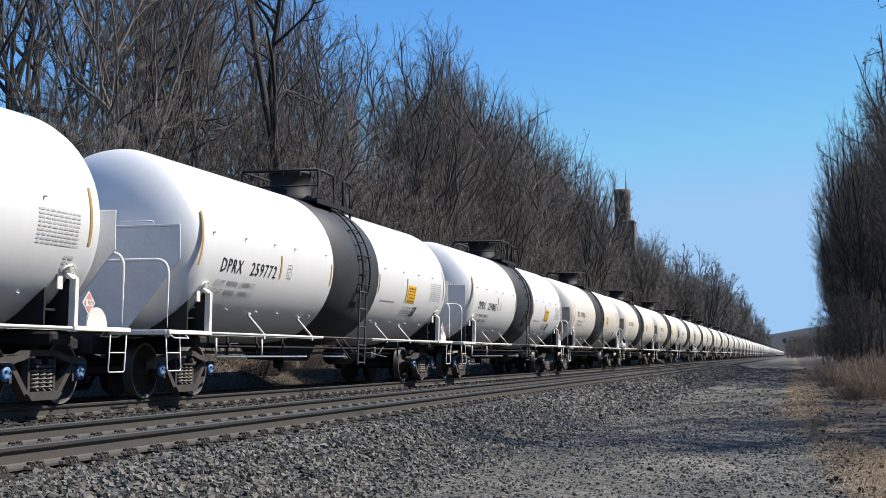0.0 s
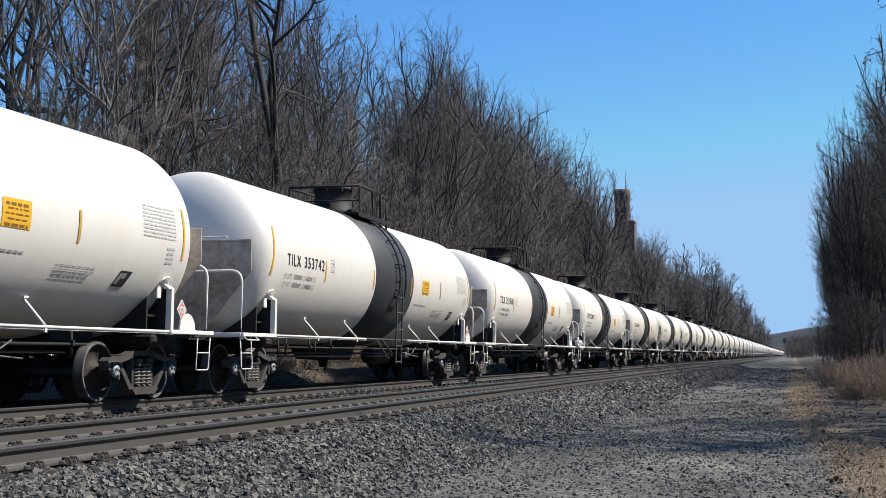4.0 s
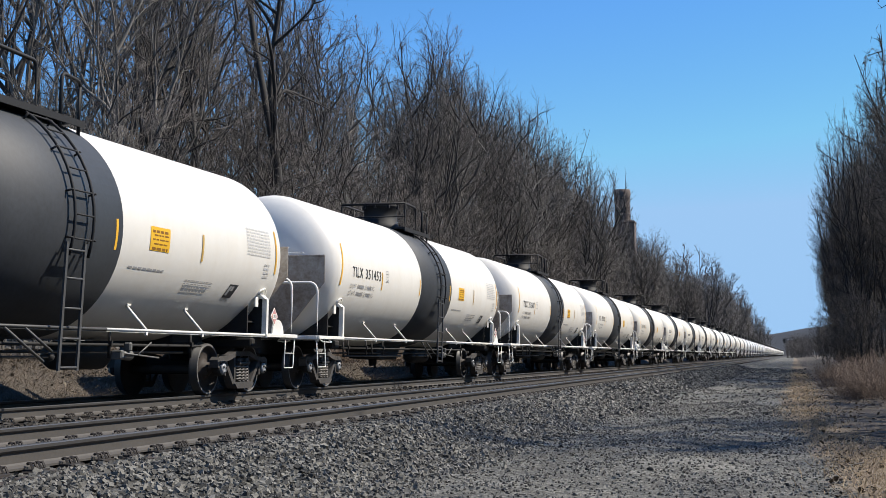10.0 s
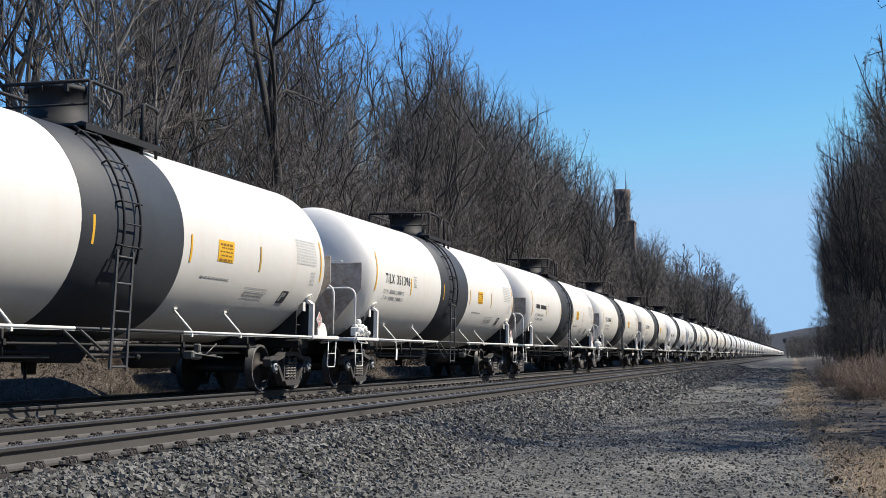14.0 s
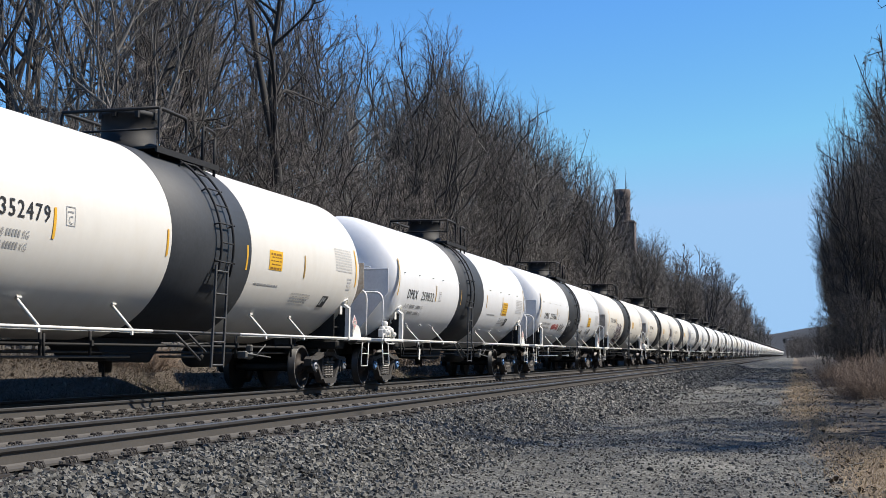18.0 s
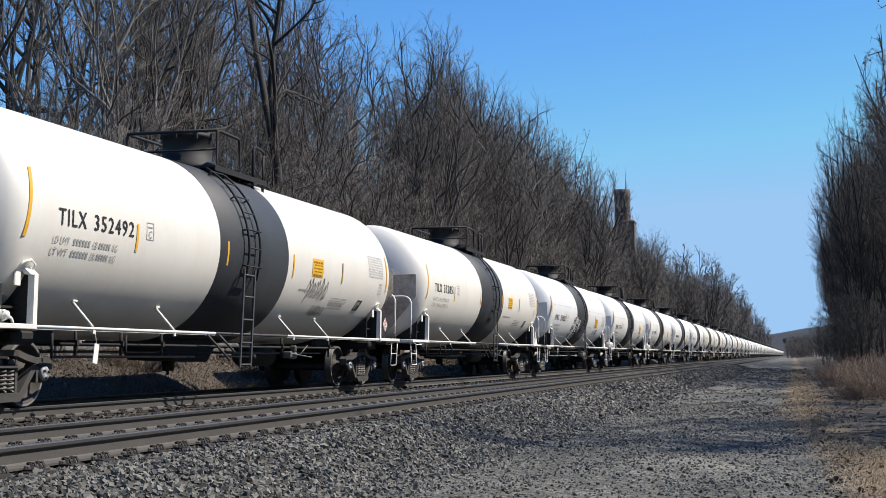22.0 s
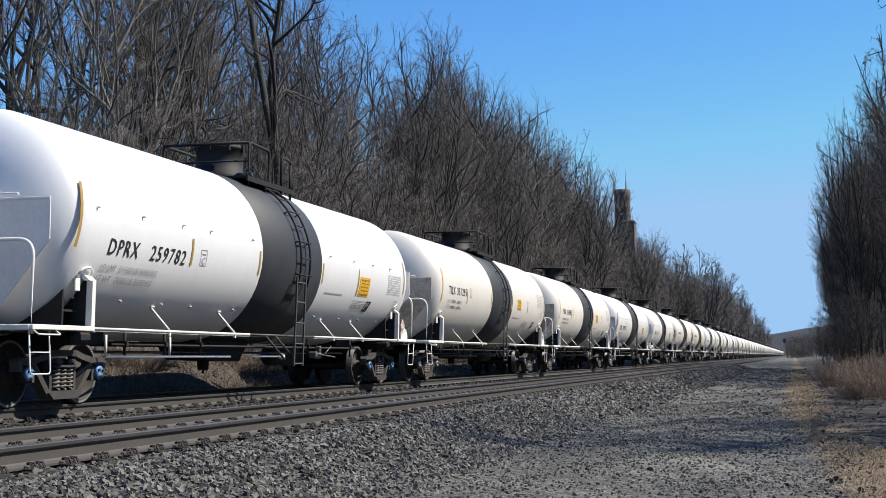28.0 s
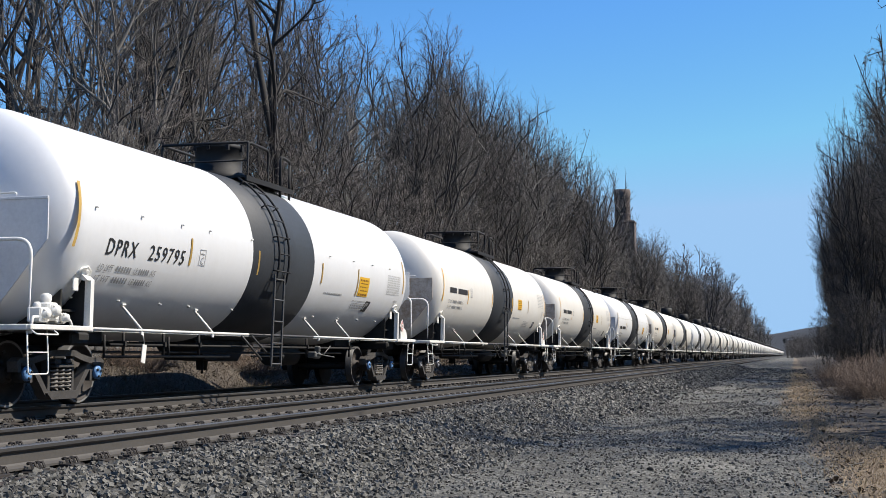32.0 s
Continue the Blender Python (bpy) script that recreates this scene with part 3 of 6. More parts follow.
def truck_meshes():
    m = {}
    g = Geo()
    g.box(-1.02, 1.02, -0.21, 0.21, 0.46, 0.66, bevel=0.03)
    g.box(-0.3, 0.3, -0.25, 0.25, 0.6, 0.78, bevel=0.03)
    for y in (-0.46, 0.46):
        g.box(-0.95, 0.95, y - 0.06, y + 0.06, 0.36, 0.48, bevel=0.02)
    m["bolster"] = g.mesh("bolster", M["grime"])
    g = Geo()
    a, b = 0.94, 1.08
    half = [(1.08, 0.48), (1.10, 0.62), (1.0, 0.675), (0.76, 0.67), (0.48, 0.72), (0.30, 0.775)]
    under = [(0.28, 0.69), (0.46, 0.64), (0.74, 0.585), (1.0, 0.585), (1.02, 0.48)]
    g.prism(half + [(-y, z) for y, z in half[::-1]] + [(-y, z) for y, z in under[::-1]] + under, "x", a - 0.01, b + 0.01)
    for s in (-1, 1):
        bar_yz(g, a, b, (s * 0.76, 0.61), (s * 0.37, 0.17), 0.085)      # outer arm of the triangular opening
        bar_yz(g, a + 0.02, b - 0.02, (s * 0.31, 0.70), (s * 0.30, 0.17), 0.055)      # column
        bar_yz(g, a, b, (s * 0.765, 0.61), (s * 0.75, 0.34), 0.055)      # pedestal jaw
        g.box(a - 0.02, b + 0.03, s * 0.889 - 0.12, s * 0.889 + 0.12, 0.565, 0.61, bevel=0.012)
    g.prism([(-0.42, 0.19), (-0.31, 0.10), (0.31, 0.10), (0.42, 0.19), (0.31, 0.215), (-0.31, 0.215)], "x", a - 0.03, b + 0.04)
    g.box(a, b + 0.05, -0.235, 0.235, 0.53, 0.575, bevel=0.012)
    for y in (-0.14, 0.14):
        g.box(a, b + 0.03, y - 0.07, y + 0.07, 0.575, 0.65, bevel=0.015)
    m["side_frame"] = g.mesh("side_frame", M["cast"])
    g = Geo()
    for y in (-0.165, 0.0, 0.165):      # coil springs
        g.tube([(1.03 + 0.066 * math.cos(t), y + 0.066 * math.sin(t), 0.225 + 0.30 * t / (2 * math.pi * 5.5)) for t in np.linspace(0, 2 * math.pi * 5.5, 56)], 0.0155, seg=5)
    m["spring_nest"] = g.mesh("spring_nest", M["spring"])
    for c in ("cap_blue", "cap_grey"):
        g = Geo()
        g.lathe([(0.94, 0.125), (1.06, 0.125), (1.08, 0.115), (1.085, 0.085)], "x", (0, 0, 0), seg=14, slot=1)
        g.lathe([(1.08, 0.10), (1.12, 0.098), (1.135, 0.06), (1.13, 0.03), (1.12, 0.02)], "x", (0, 0, 0), seg=14)
        for i in range(3):
            t = 2.09 * i + 0.4
            g.lathe([(1.12, 0.02), (1.15, 0.018)], "x", (0, 0.06 * math.cos(t), 0.06 * math.sin(t)), seg=6, slot=1)
        m[c] = g.mesh("bearing_cap", [M[c], M["grime"]])
    g = Geo()
    g.lathe([(-0.94, 0.07), (-0.72, 0.075), (0.72, 0.075), (0.94, 0.07)], "x", seg=12)
    for s in (-1, 1):
        prof = [(0.675, 0.10), (0.685, 0.17), (0.665, 0.36), (0.66, 0.385)]
        rim = [(0.66, 0.485), (0.675, 0.487), (0.69, 0.462), (0.80, 0.455), (0.806, 0.444)]
        back = [(0.803, 0.415), (0.795, 0.395), (0.72, 0.375), (0.715, 0.2), (0.745, 0.13), (0.82, 0.12), (0.82, 0.08)]
        g.lathe([(s * a_, r) for a_, r in prof + rim[:1]], "x", seg=30, cap=False)
        g.lathe([(s * a_, r) for a_, r in rim], "x", seg=30, slot=1, cap=False)
        g.lathe([(s * a_, r) for a_, r in rim[-1:] + back[:1]], "x", seg=30, slot=2, cap=False)
        g.lathe([(s * a_, r) for a_, r in back], "x", seg=30, cap=False)
        for i in range(3):     # chalked casting marks that show the wheel turn
            t = 2.1 * i
            g.box(s * 0.722 - 0.004, s * 0.722 + 0.004, 0.29 * math.cos(t) - 0.03, 0.29 * math.cos(t) + 0.03, 0.29 * math.sin(t) - 0.02, 0.29 * math.sin(t) + 0.02, slot=1)
    m["wheelset"] = g.mesh("wheelset", [M["wheel"], M["tread"], M["rim"]])
    return m


TRUCK = truck_meshes()


def shared_meshes():
    m = {}
    m["tank"] = tank_geo()
    g = Geo()
    g.lathe([(-1.52, TR), (-1.515, TR + 0.006), (1.515, TR + 0.006), (1.52, TR)], "y", (0, 0, TZ), seg=72)
    m["band"] = g.mesh("band", M["band"])
    for key, y0, y1, mt in (("rail_f", -7.15, -1.75, "white"), ("rail_m", -1.75, 1.45, "grey_rail"), ("rail_r", 1.45, 7.15, "white")):
        m[key] = Geo().tube([(1.5, y0, 1.07), (1.5, y1, 1.07)], 0.022, seg=8).box(1.497, 1.503, y0, y1, 1.035, 1.07).mesh("side_rail", M[mt])
    g = Geo().tube([(1.5, 0, 1.08), (1.15, -0.02, 1.47)], 0.022, seg=6).box(1.09, 1.21, -0.055, 0.055, 1.45, 1.475).box(1.485, 1.515, -0.025, 0.025, 1.0, 1.06)
    m["strut"] = g.mesh("strut", M["white"])
    g = Geo().prism([(0.55, 1.05), (1.46, 1.05), (1.48, 1.74), (1.40, 1.82), (1.15, 1.42)], "y", -0.03, 0.03)
    g.prism([(0.55, 1.05), (1.35, 1.05), (1.36, 1.6), (1.15, 1.42)], "y", -0.5, -0.46).box(0.6, 1.3, -0.46, 0.0, 1.3, 1.33)
    m["saddle"] = g.mesh("saddle", M["grime"])
    g = Geo().prism([(1.44, 1.02), (1.535, 1.02), (1.545, 1.74), (1.455, 1.77)], "y", -0.045, 0.045)
    g.prism([(1.455, 1.73), (1.545, 1.73), (1.41, 1.845), (1.36, 1.82)], "y", -0.12, 0.06)
    g.tube([wrap(-0.28, 1.82, 0.03), wrap(-0.22, 1.90, 0.03), wrap(-0.08, 1.93, 0.03), wrap(0.04, 1.88, 0.03), wrap(0.05, 1.8, 0.03)], 0.018, seg=5)
    g.box(1.405, 1.43, -0.30, -0.17, 1.58, 1.76, bevel=0.008)
    m["post"] = g.mesh("saddle_post", M["white"])
    g = Geo().box(1.46, 1.55, -8.62, -7.10, 1.03, 1.10, bevel=0.010).box(-1.55, -1.46, -8.62, -7.10, 1.03, 1.10, bevel=0.010).box(-1.5, 1.5, -8.64, -8.57, 1.02, 1.10, bevel=0.010)
    m["platform_edge"] = g.mesh("platform_edge", M["white"])
    g = Geo()
    for i in range(12):
        g.box(-1.45, 1.45, -8.53 + i * 0.115, -8.49 + i * 0.115, 1.05, 1.09)
    for x in (-1.2, -0.6, 0.6, 1.2):
        g.box(x - 0.03, x + 0.03, -8.55, -7.15, 1.0, 1.05)
    # solid plate added below the bars so that no striped shadow falls on the wheels
    g.box(-1.45, 1.45, -8.55, -7.16, 1.035, 1.048)
    m["deck"] = g.mesh("end_deck", M["grey_rail"])
    g = Geo().box(-0.28, 0.28, -8.75, -5.6, 0.72, 1.04, bevel=0.02).box(-1.35, 1.35, -7.35, -6.85, 0.84, 1.02, bevel=0.03).box(-0.6, 0.6, -6.4, -5.2, 0.86, 1.08, bevel=0.03)
    m["draft_sill"] = g.mesh("draft_sill", M["grime"])
    g = Geo().box(-0.09, 0.09, -9.05, -8.6, 0.78, 0.96, bevel=0.03).box(-0.17, 0.14, -9.21, -9.0, 0.74, 1.0, bevel=0.05).box(0.05, 0.2, -9.3, -9.1, 0.74, 1.0, bevel=0.04)
    m["coupler"] = g.mesh("coupler", M["grime"])
    g = Geo()
    g.prism([(-1.5, 2.77), (-1.5, 2.22), (-0.58, 1.11), (0.58, 1.11), (1.5, 2.22), (1.5, 2.77)], "y", -8.215, -8.195)
    g.box(-1.5, 1.5, -8.23, -8.19, 2.75, 2.79, bevel=0.006)
    for x in (-0.5, 0.5):
        g.box(x - 0.04, x + 0.04, -8.19, -7.95, 1.2, 2.6)
    for s in ("a", "b"):
        m["shield_" + s] = g.mesh("head_shield", M["shield_" + s])
    g = Geo().tube(rounded([(1.05, -8.26, 2.79), (1.05, -8.26, 2.84), (0.45, -8.26, 2.84), (0.45, -8.26, 2.79)], 0.04), 0.012, seg=5)
    m["grab"] = g.mesh("grab_iron", M["white"])
    g = Geo().tube(rounded([(1.46, -8.52, 1.08), (1.46, -8.52, 2.20), (-1.46, -8.52, 2.20), (-1.46, -8.52, 1.08)], 0.22, 5), 0.026, seg=8)
    g.tube([(1.46, -8.52, 1.08), (1.46, -8.52, 0.98)], 0.04, seg=8)
    m["end_rail"] = g.mesh("end_handrail", M["white"])
    g = Geo().tube(rounded([(1.47, -8.58, 1.03), (1.50, -8.58, 0.46), (1.50, -8.12, 0.46), (1.47, -8.12, 1.03)], 0.05), 0.011, seg=6)
    g.tube([(1.485, -8.58, 0.74), (1.485, -8.12, 0.74)], 0.010, seg=6)
    g.tube(rounded([(1.55, -8.6, 1.02), (1.62, -8.6, 0.97), (1.62, -8.08, 0.97), (1.55, -8.08, 1.02)], 0.04), 0.012, seg=6)
    m["step"] = g.mesh("side_step", M["white"])
    g = Geo()
    d = 0.165
    g.prism([(-d, 0), (0, -d), (d, 0), (0, d)], "x", -0.008, 0.0)
    g.prism([(-d * 0.86, 0), (0, -d * 0.86), (d * 0.86, 0), (0, d * 0.86)], "x", 0.0, 0.003, slot=1)
    g.prism([(-d * 0.5, 0.045), (-d * 0.5, -0.045), (d * 0.5, -0.045), (d * 0.5, 0.045)], "x", 0.003, 0.006)
    v_, f_ = letters("1987")
    g.add([(0.0075, -0.072 + 0.144 * p_[0], -0.034 + 0.068 * p_[1]) for p_ in v_], f_, slot=2)
    m["placard"] = g.mesh("placard", [M["white"], M["placard_red"], M["ink"]])
    g = Geo().prism([(0.27 * math.cos(radians(a)), 0.27 * math.sin(radians(a))) for a in range(0, 181, 15)], "x", 0.0, 0.03)
    m["guard"] = g.mesh("guard_plate", M["white"])
    # fittings on the crown
    top = TZ + TR
    g = Geo().lathe([(top - 0.1, 0.50), (top + 0.10, 0.50), (top + 0.11, 0.46), (top + 0.56, 0.46), (top + 0.57, 0.48), (top + 0.63, 0.48), (top + 0.66, 0.42), (top + 0.68, 0.05)], "z", (0, 0.12, 0), seg=28)
    for i in range(8):
        t = i * math.pi / 4
        g.box(0.48 * math.cos(t) - 0.03, 0.48 * math.cos(t) + 0.03, 0.12 + 0.48 * math.sin(t) - 0.03, 0.12 + 0.48 * math.sin(t) + 0.03, top + 0.52, top + 0.64)
    m["dome"] = g.mesh("manway_housing", M["black"])
    g = Geo().prism([(0.50, top - 0.09), (0.89, top - 0.09), (0.905, top - 0.15), (0.93, top - 0.15), (0.93, top - 0.05), (0.50, top - 0.05)], "y", -0.62, 1.72)
    m["walkway"] = g.mesh("top_walkway", M["black"])
    m["crosswalk"] = Geo().box(-0.5, 0.5, 0.70, 1.10, top - 0.01, top + 0.03, bevel=0.008).mesh("crosswalk", M["black"])
    def guard(pts, mids):
        g = Geo()
        g.tube(rounded(pts, 0.10, 3), 0.030, seg=6)
        for a_, b_ in mids:
            g.tube([a_, b_], 0.02, seg=6)
        return g
    X, H, F = 0.90, top + 0.60, top - 0.30
    g = guard([(X, -0.51, F), (X, -0.51, H), (X, 0.48, H - 0.02), (X, 0.48, F)], [])
    m["rail_top1"] = g.mesh("walkway_handrail", M["black"])
    g = guard([(X, 1.09, F), (X, 1.12, H - 0.04), (X, 1.62, H - 0.08), (X, 1.58, F)], [])
    m["rail_top2"] = g.mesh("walkway_handrail", M["black"])
    g = guard([(-X, -0.51, F), (-X, -0.51, H), (-X, 1.6, H), (-X, 1.6, F)], [((-X, -0.51, H - 0.35), (-X, 1.6, H - 0.35)), ((-X, 0.5, F), (-X, 0.5, H))])
    m["rail_top3"] = g.mesh("walkway_handrail", M["black"])
    g = guard([(X, -0.51, H), (-X, -0.51, H)], [((X, -0.51, H - 0.35), (-X, -0.51, H - 0.35))])
    m["rail_top4"] = g.mesh("walkway_handrail", M["black"])
    g = Geo().tube(rounded([(-0.9, -1.4, top - 0.3), (-0.9, -1.4, top + 0.3), (-0.9, -0.55, top + 0.3), (-0.9, -0.55, top - 0.3)], 0.1), 0.02, seg=6)
    m["lift_loop"] = g.mesh("grab_loop", M["black"])
    # ladder: a curved upper run on the shell and a straight lower frame
    g = Geo()
    for y in (0.24, 0.72):
        g.tube([((TR + 0.09) * math.cos(radians(a_)), y, TZ + (TR + 0.09) * math.sin(radians(a_))) for a_ in range(-18, 64, 6)], 0.022, seg=6)
    for a_ in range(-10, 62, 11):
        q = ((TR + 0.09) * math.cos(radians(a_)), (TR + 0.09) * math.sin(radians(a_)))
        g.tube([(q[0], 0.24, TZ + q[1]), (q[0], 0.72, TZ + q[1])], 0.014, seg=5)
        if a_ % 2 == 0:
            for y in (0.19, 0.77):
                g.tube([(q[0] + 0.03, y, TZ + q[1]), (q[0] * 0.93, y, TZ + q[1] * 0.93)], 0.016, seg=5)
    m["ladder_up"] = g.mesh("upper_ladder", M["black"])
    g = Geo()
    for y, yt in ((-0.03, 0.12), (0.42, 0.57)):
        g.prism([(y - 0.025, 0.50), (y + 0.025, 0.50), (yt + 0.025, 2.2), (yt - 0.025, 2.2)], "x", 1.65, 1.68)
    g.tube([(1.5, -1.0, 1.05), (1.55, -0.2, 0.62)], 0.02, seg=6)
    g.tube([(1.5, -0.55, 1.05), (1.58, -0.05, 0.75)], 0.02, seg=6)
    m["ladder_low"] = g.mesh("lower_ladder", M["grey_rail"])
    m["rung"] = Geo().tube([(1.665, 0.0, 0), (1.665, 0.45, 0)], 0.018, seg=6).mesh("rung", M["grey_rail"])
    # underside
    g = Geo().prism([(-1.7, 0.98), (-1.2, 0.62), (0.2, 0.58), (0.7, 0.98)], "x", -0.42, 0.42)
    g.lathe([(0.42, 0.10), (0.62, 0.12), (0.7, 0.2)], "z", (0, -0.5, 0), seg=12)
    g.tube([(0.2, -0.9, 0.6), (0.2, -0.9, 0.36)], 0.025, seg=6)
    m["outlet"] = g.mesh("bottom_outlet_skid", M["grime"])
    g = Geo().tube([(1.2, -6.2, 0.68), (1.2, -1.9, 0.68)], 0.022, seg=6)
    for y in (-6.2, -4.2):
        g.tube([(1.2, y, 0.66), (1.2, y, 1.0)], 0.02, seg=6)
    m["pipe_f"], m["pipe_f_dark"] = g.mesh("brake_rod", M["white"]), g.mesh("brake_rod", M["grime"])
    g = Geo().tube([(1.2, -0.9, 0.68), (1.2, 0.5, 0.68)], 0.022, seg=6).lathe([(-0.05, 0.02), (-0.04, 0.06), (0.04, 0.06), (0.05, 0.02)], "y", (1.2, 0.5, 0.68), seg=8)
    m["pipe_r"], m["pipe_r_dark"] = g.mesh("brake_rod", M["white"]), g.mesh("brake_rod", M["grime"])
    m["air_pipe"] = Geo().tube([(0, -5.6, 0), (0, 5.6, 0)], 0.024, seg=6).mesh("air_pipe", M["grime"])
    m["hanger"] = Geo().box(0.3, 1.0, -0.03, 0.03, 0.84, 0.92).tube([(0.95, 0, 0.66), (0.95, 0, 1.1)], 0.025, seg=5).mesh("pipe_hanger", M["grime"])
    g = Geo().prism([(-0.10, 0.60), (0.02, 0.58), (0.07, 0.85), (-0.05, 0.87)], "x", 1.52, 1.53).tube([(1.525, 0.0, 0.85), (1.5, 0, 1.05)], 0.006, seg=4)
    m["tag"] = g.mesh("hanging_tag", M["white"])
    g = Geo().lathe([(2.0, 0.05), (2.05, 0.18), (2.15, 0.22), (3.4, 0.22), (3.5, 0.18), (3.55, 0.05)], "y", (0.25, 0, 0.70), seg=18)
    m["reservoir"] = g.mesh("air_reservoir", M["black"])
    g = Geo().lathe([(2.75, 0.05), (2.78, 0.07), (3.0, 0.08), (3.05, 0.05)], "y", (1.02, 0, 0.70), seg=12).tube([(1.1, 2.55, 0.74), (1.12, 3.75, 0.66)], 0.014, seg=6)
    g.tube([(1.12, 3.1, 0.72), (1.12, 3.5, 0.9)], 0.012, seg=6).box(1.0, 1.12, 2.84, 2.92, 0.76, 0.9, bevel=0.02).box(0.98, 1.16, 2.5, 2.6, 0.64, 0.78, bevel=0.02)
    m["brake_cyl"] = g.mesh("brake_cylinder", M["silver"])
    g = Geo().box(1.27, 1.48, -8.30, -8.08, 1.13, 1.33, bevel=0.02).box(1.22, 1.46, -8.08, -7.84, 1.16, 1.40, bevel=0.025).box(1.25, 1.44, -7.84, -7.62, 1.12, 1.27, bevel=0.02)
    for y, z, r in ((-8.19, 1.24, 0.085), (-7.96, 1.29, 0.095), (-7.73, 1.20, 0.07)):
        g.lathe([(0, r), (0.03, r), (0.035, r * 0.8), (0.075, r * 0.75), (0.09, r * 0.4)], "x", (1.46, y, z), seg=10)
        for i in range(4):
            t = math.pi * (0.25 + 0.5 * i)
            g.lathe([(0.03, 0.014), (0.055, 0.012)], "x", (1.46, y + r * 0.85 * math.cos(t), z + r * 0.85 * math.sin(t)), seg=6)
    g.lathe([(1.38, 0.06), (1.44, 0.075), (1.50, 0.07), (1.52, 0.03)], "z", (1.34, -7.96, 0), seg=10)
    g.lathe([(1.30, 0.05), (1.36, 0.055), (1.40, 0.03)], "z", (1.36, -8.20, 0), seg=10)
    g.tube(rounded([(1.40, -7.62, 1.18), (1.40, -7.45, 1.18), (1.40, -7.40, 1.05)], 0.06), 0.022, seg=6)
    g.tube(rounded([(1.44, -8.30, 1.20), (1.44, -8.42, 1.20), (1.44, -8.44, 1.06)], 0.05), 0.022, seg=6)
    m["valve"] = g.mesh("control_valve", M["white"])
    return m


SHARED = shared_meshes()
MIRROR = Matrix.Rotation(math.pi, 4, "Z")


def add_truck(car, y, caps):
    t = part("truck", TRUCK["bolster"], None, car)
    t.location = (0, y, 0)
    for s in (0, math.pi):
        f = part("side_frame", TRUCK["side_frame"], None, t)
        f.rotation_euler = (0, 0, s)
        n = part("spring_nest", TRUCK["spring_nest"], None, t)
        n.rotation_euler = (0, 0, s)
        for d in (-0.889, 0.889):
            c = part("bearing_cap", TRUCK[caps], None, t)
            c.location, c.rotation_euler = (0, d, 0.457), (0, 0, s)
    for d in (-0.889, 0.889):
        w = part("wheelset", TRUCK["wheelset"], None, t)
        w.location = (0, d, 0.457)


def build_car(kind):
    a = kind == "a"
    rnd = random.Random(3 if a else 4)
    car = thing("tank_car", "", "tank car", "tank cars of the train")
    part("tank", SHARED["tank"].mesh("tank", M["tank_a" if a else "tank_b"]), None, car)
    part("band", SHARED["band"], None, car, "dark grey painted band round the shell").location = (0, 0.15 if a else 0.08, 0)
    for key in ("rail_f", "rail_m", "rail_r"):
        part("side_rail", SHARED[key], None, car)
        part("side_rail", SHARED[key], None, car).matrix_basis = MIRROR
    for s in (1, -1):
        for y in (-4.8, -2.37, 2.62, 4.52):
            o = part("strut", SHARED["strut"], None, car)
            o.matrix_basis = (Matrix.Identity(4) if s > 0 else MIRROR) @ pose(0, y, 0)
    for end in (Matrix.Identity(4), MIRROR):
        for key, nm in (("platform_edge", "platform_edge"), ("deck", "end_deck"), ("draft_sill", "draft_sill"), ("coupler", "coupler"), ("shield_a" if a else "shield_b", "head_shield"), ("grab", "grab_iron"), ("end_rail", "end_handrail"), ("step", "side_step")):
            o = part(nm, SHARED[key], None, car)
            o.matrix_basis = end
            if key == "deck":
                tagged(o, "grey bar grating over an added solid plate", kind="stuff")
        o = part("side_step", SHARED["step"], None, car)
        o.matrix_basis = end @ Matrix.Translation((-2.97, 0, 0))
        for sx in (0, 1):
            m_ = end @ (pose(0, -7.14, 0) if not sx else pose(0, -7.14, 0) @ Matrix.Diagonal((-1, 1, 1, 1)))
            if sx:
                m_ = end @ pose(0, -7.14, 0, 0, 0, 180)
            part("saddle", SHARED["saddle"], None, car).matrix_basis = m_
            part("saddle_post", SHARED["post"], None, car).matrix_basis = m_
    for m_ in (pose(1.56, 7.42, 1.42), pose(-0.70, -8.235, 1.62, 0, 0, -90), pose(-1.56, -7.42, 1.42, 0, 0, 180)):
        part("placard", SHARED["placard"], None, car, "white and red diamond hazard placard").matrix_basis = m_
    part("guard_plate", SHARED["guard"], None, car).location = (1.47, 7.75, 1.10)
    for key, nm in (("dome", "manway_housing"), ("walkway", "top_walkway"), ("rail_top1", "walkway_handrail"), ("rail_top2", "walkway_handrail"), ("rail_top3", "walkway_handrail"), ("rail_top4", "walkway_handrail"), ("crosswalk", "crosswalk"), ("lift_loop", "grab_loop"), ("ladder_up", "upper_ladder"), ("ladder_low", "lower_ladder"), ("outlet", "bottom_outlet_skid"), ("pipe_f_dark" if a else "pipe_f", "brake_rod"), ("pipe_r_dark" if a else "pipe_r", "brake_rod"), ("reservoir", "air_reservoir"), ("brake_cyl", "brake_cylinder")):
        part(nm, SHARED[key], None, car)
    for x, z in ((0.35, 0.86), (0.95, 0.86), (0.6, 0.75)):
        part("air_pipe", SHARED["air_pipe"], None, car).location = (x, 0, z)
    for y in (-5.2, -3.9, -2.6, 2.5, 5.2):
        part("pipe_hanger", SHARED["hanger"], None, car).location = (0, y, 0)
    low = [o for o in car.children if o.name.startswith("lower_ladder")][0]
    for z in (0.54, 0.92, 1.32, 1.72, 2.1):
        part("rung", SHARED["rung"], None, low).location = (0, -0.03 + (z - 0.5) * 0.088, z)
    o = part("top_walkway", SHARED["walkway"], None, car)
    o.matrix_basis = pose(0, 1.1, 0) @ MIRROR
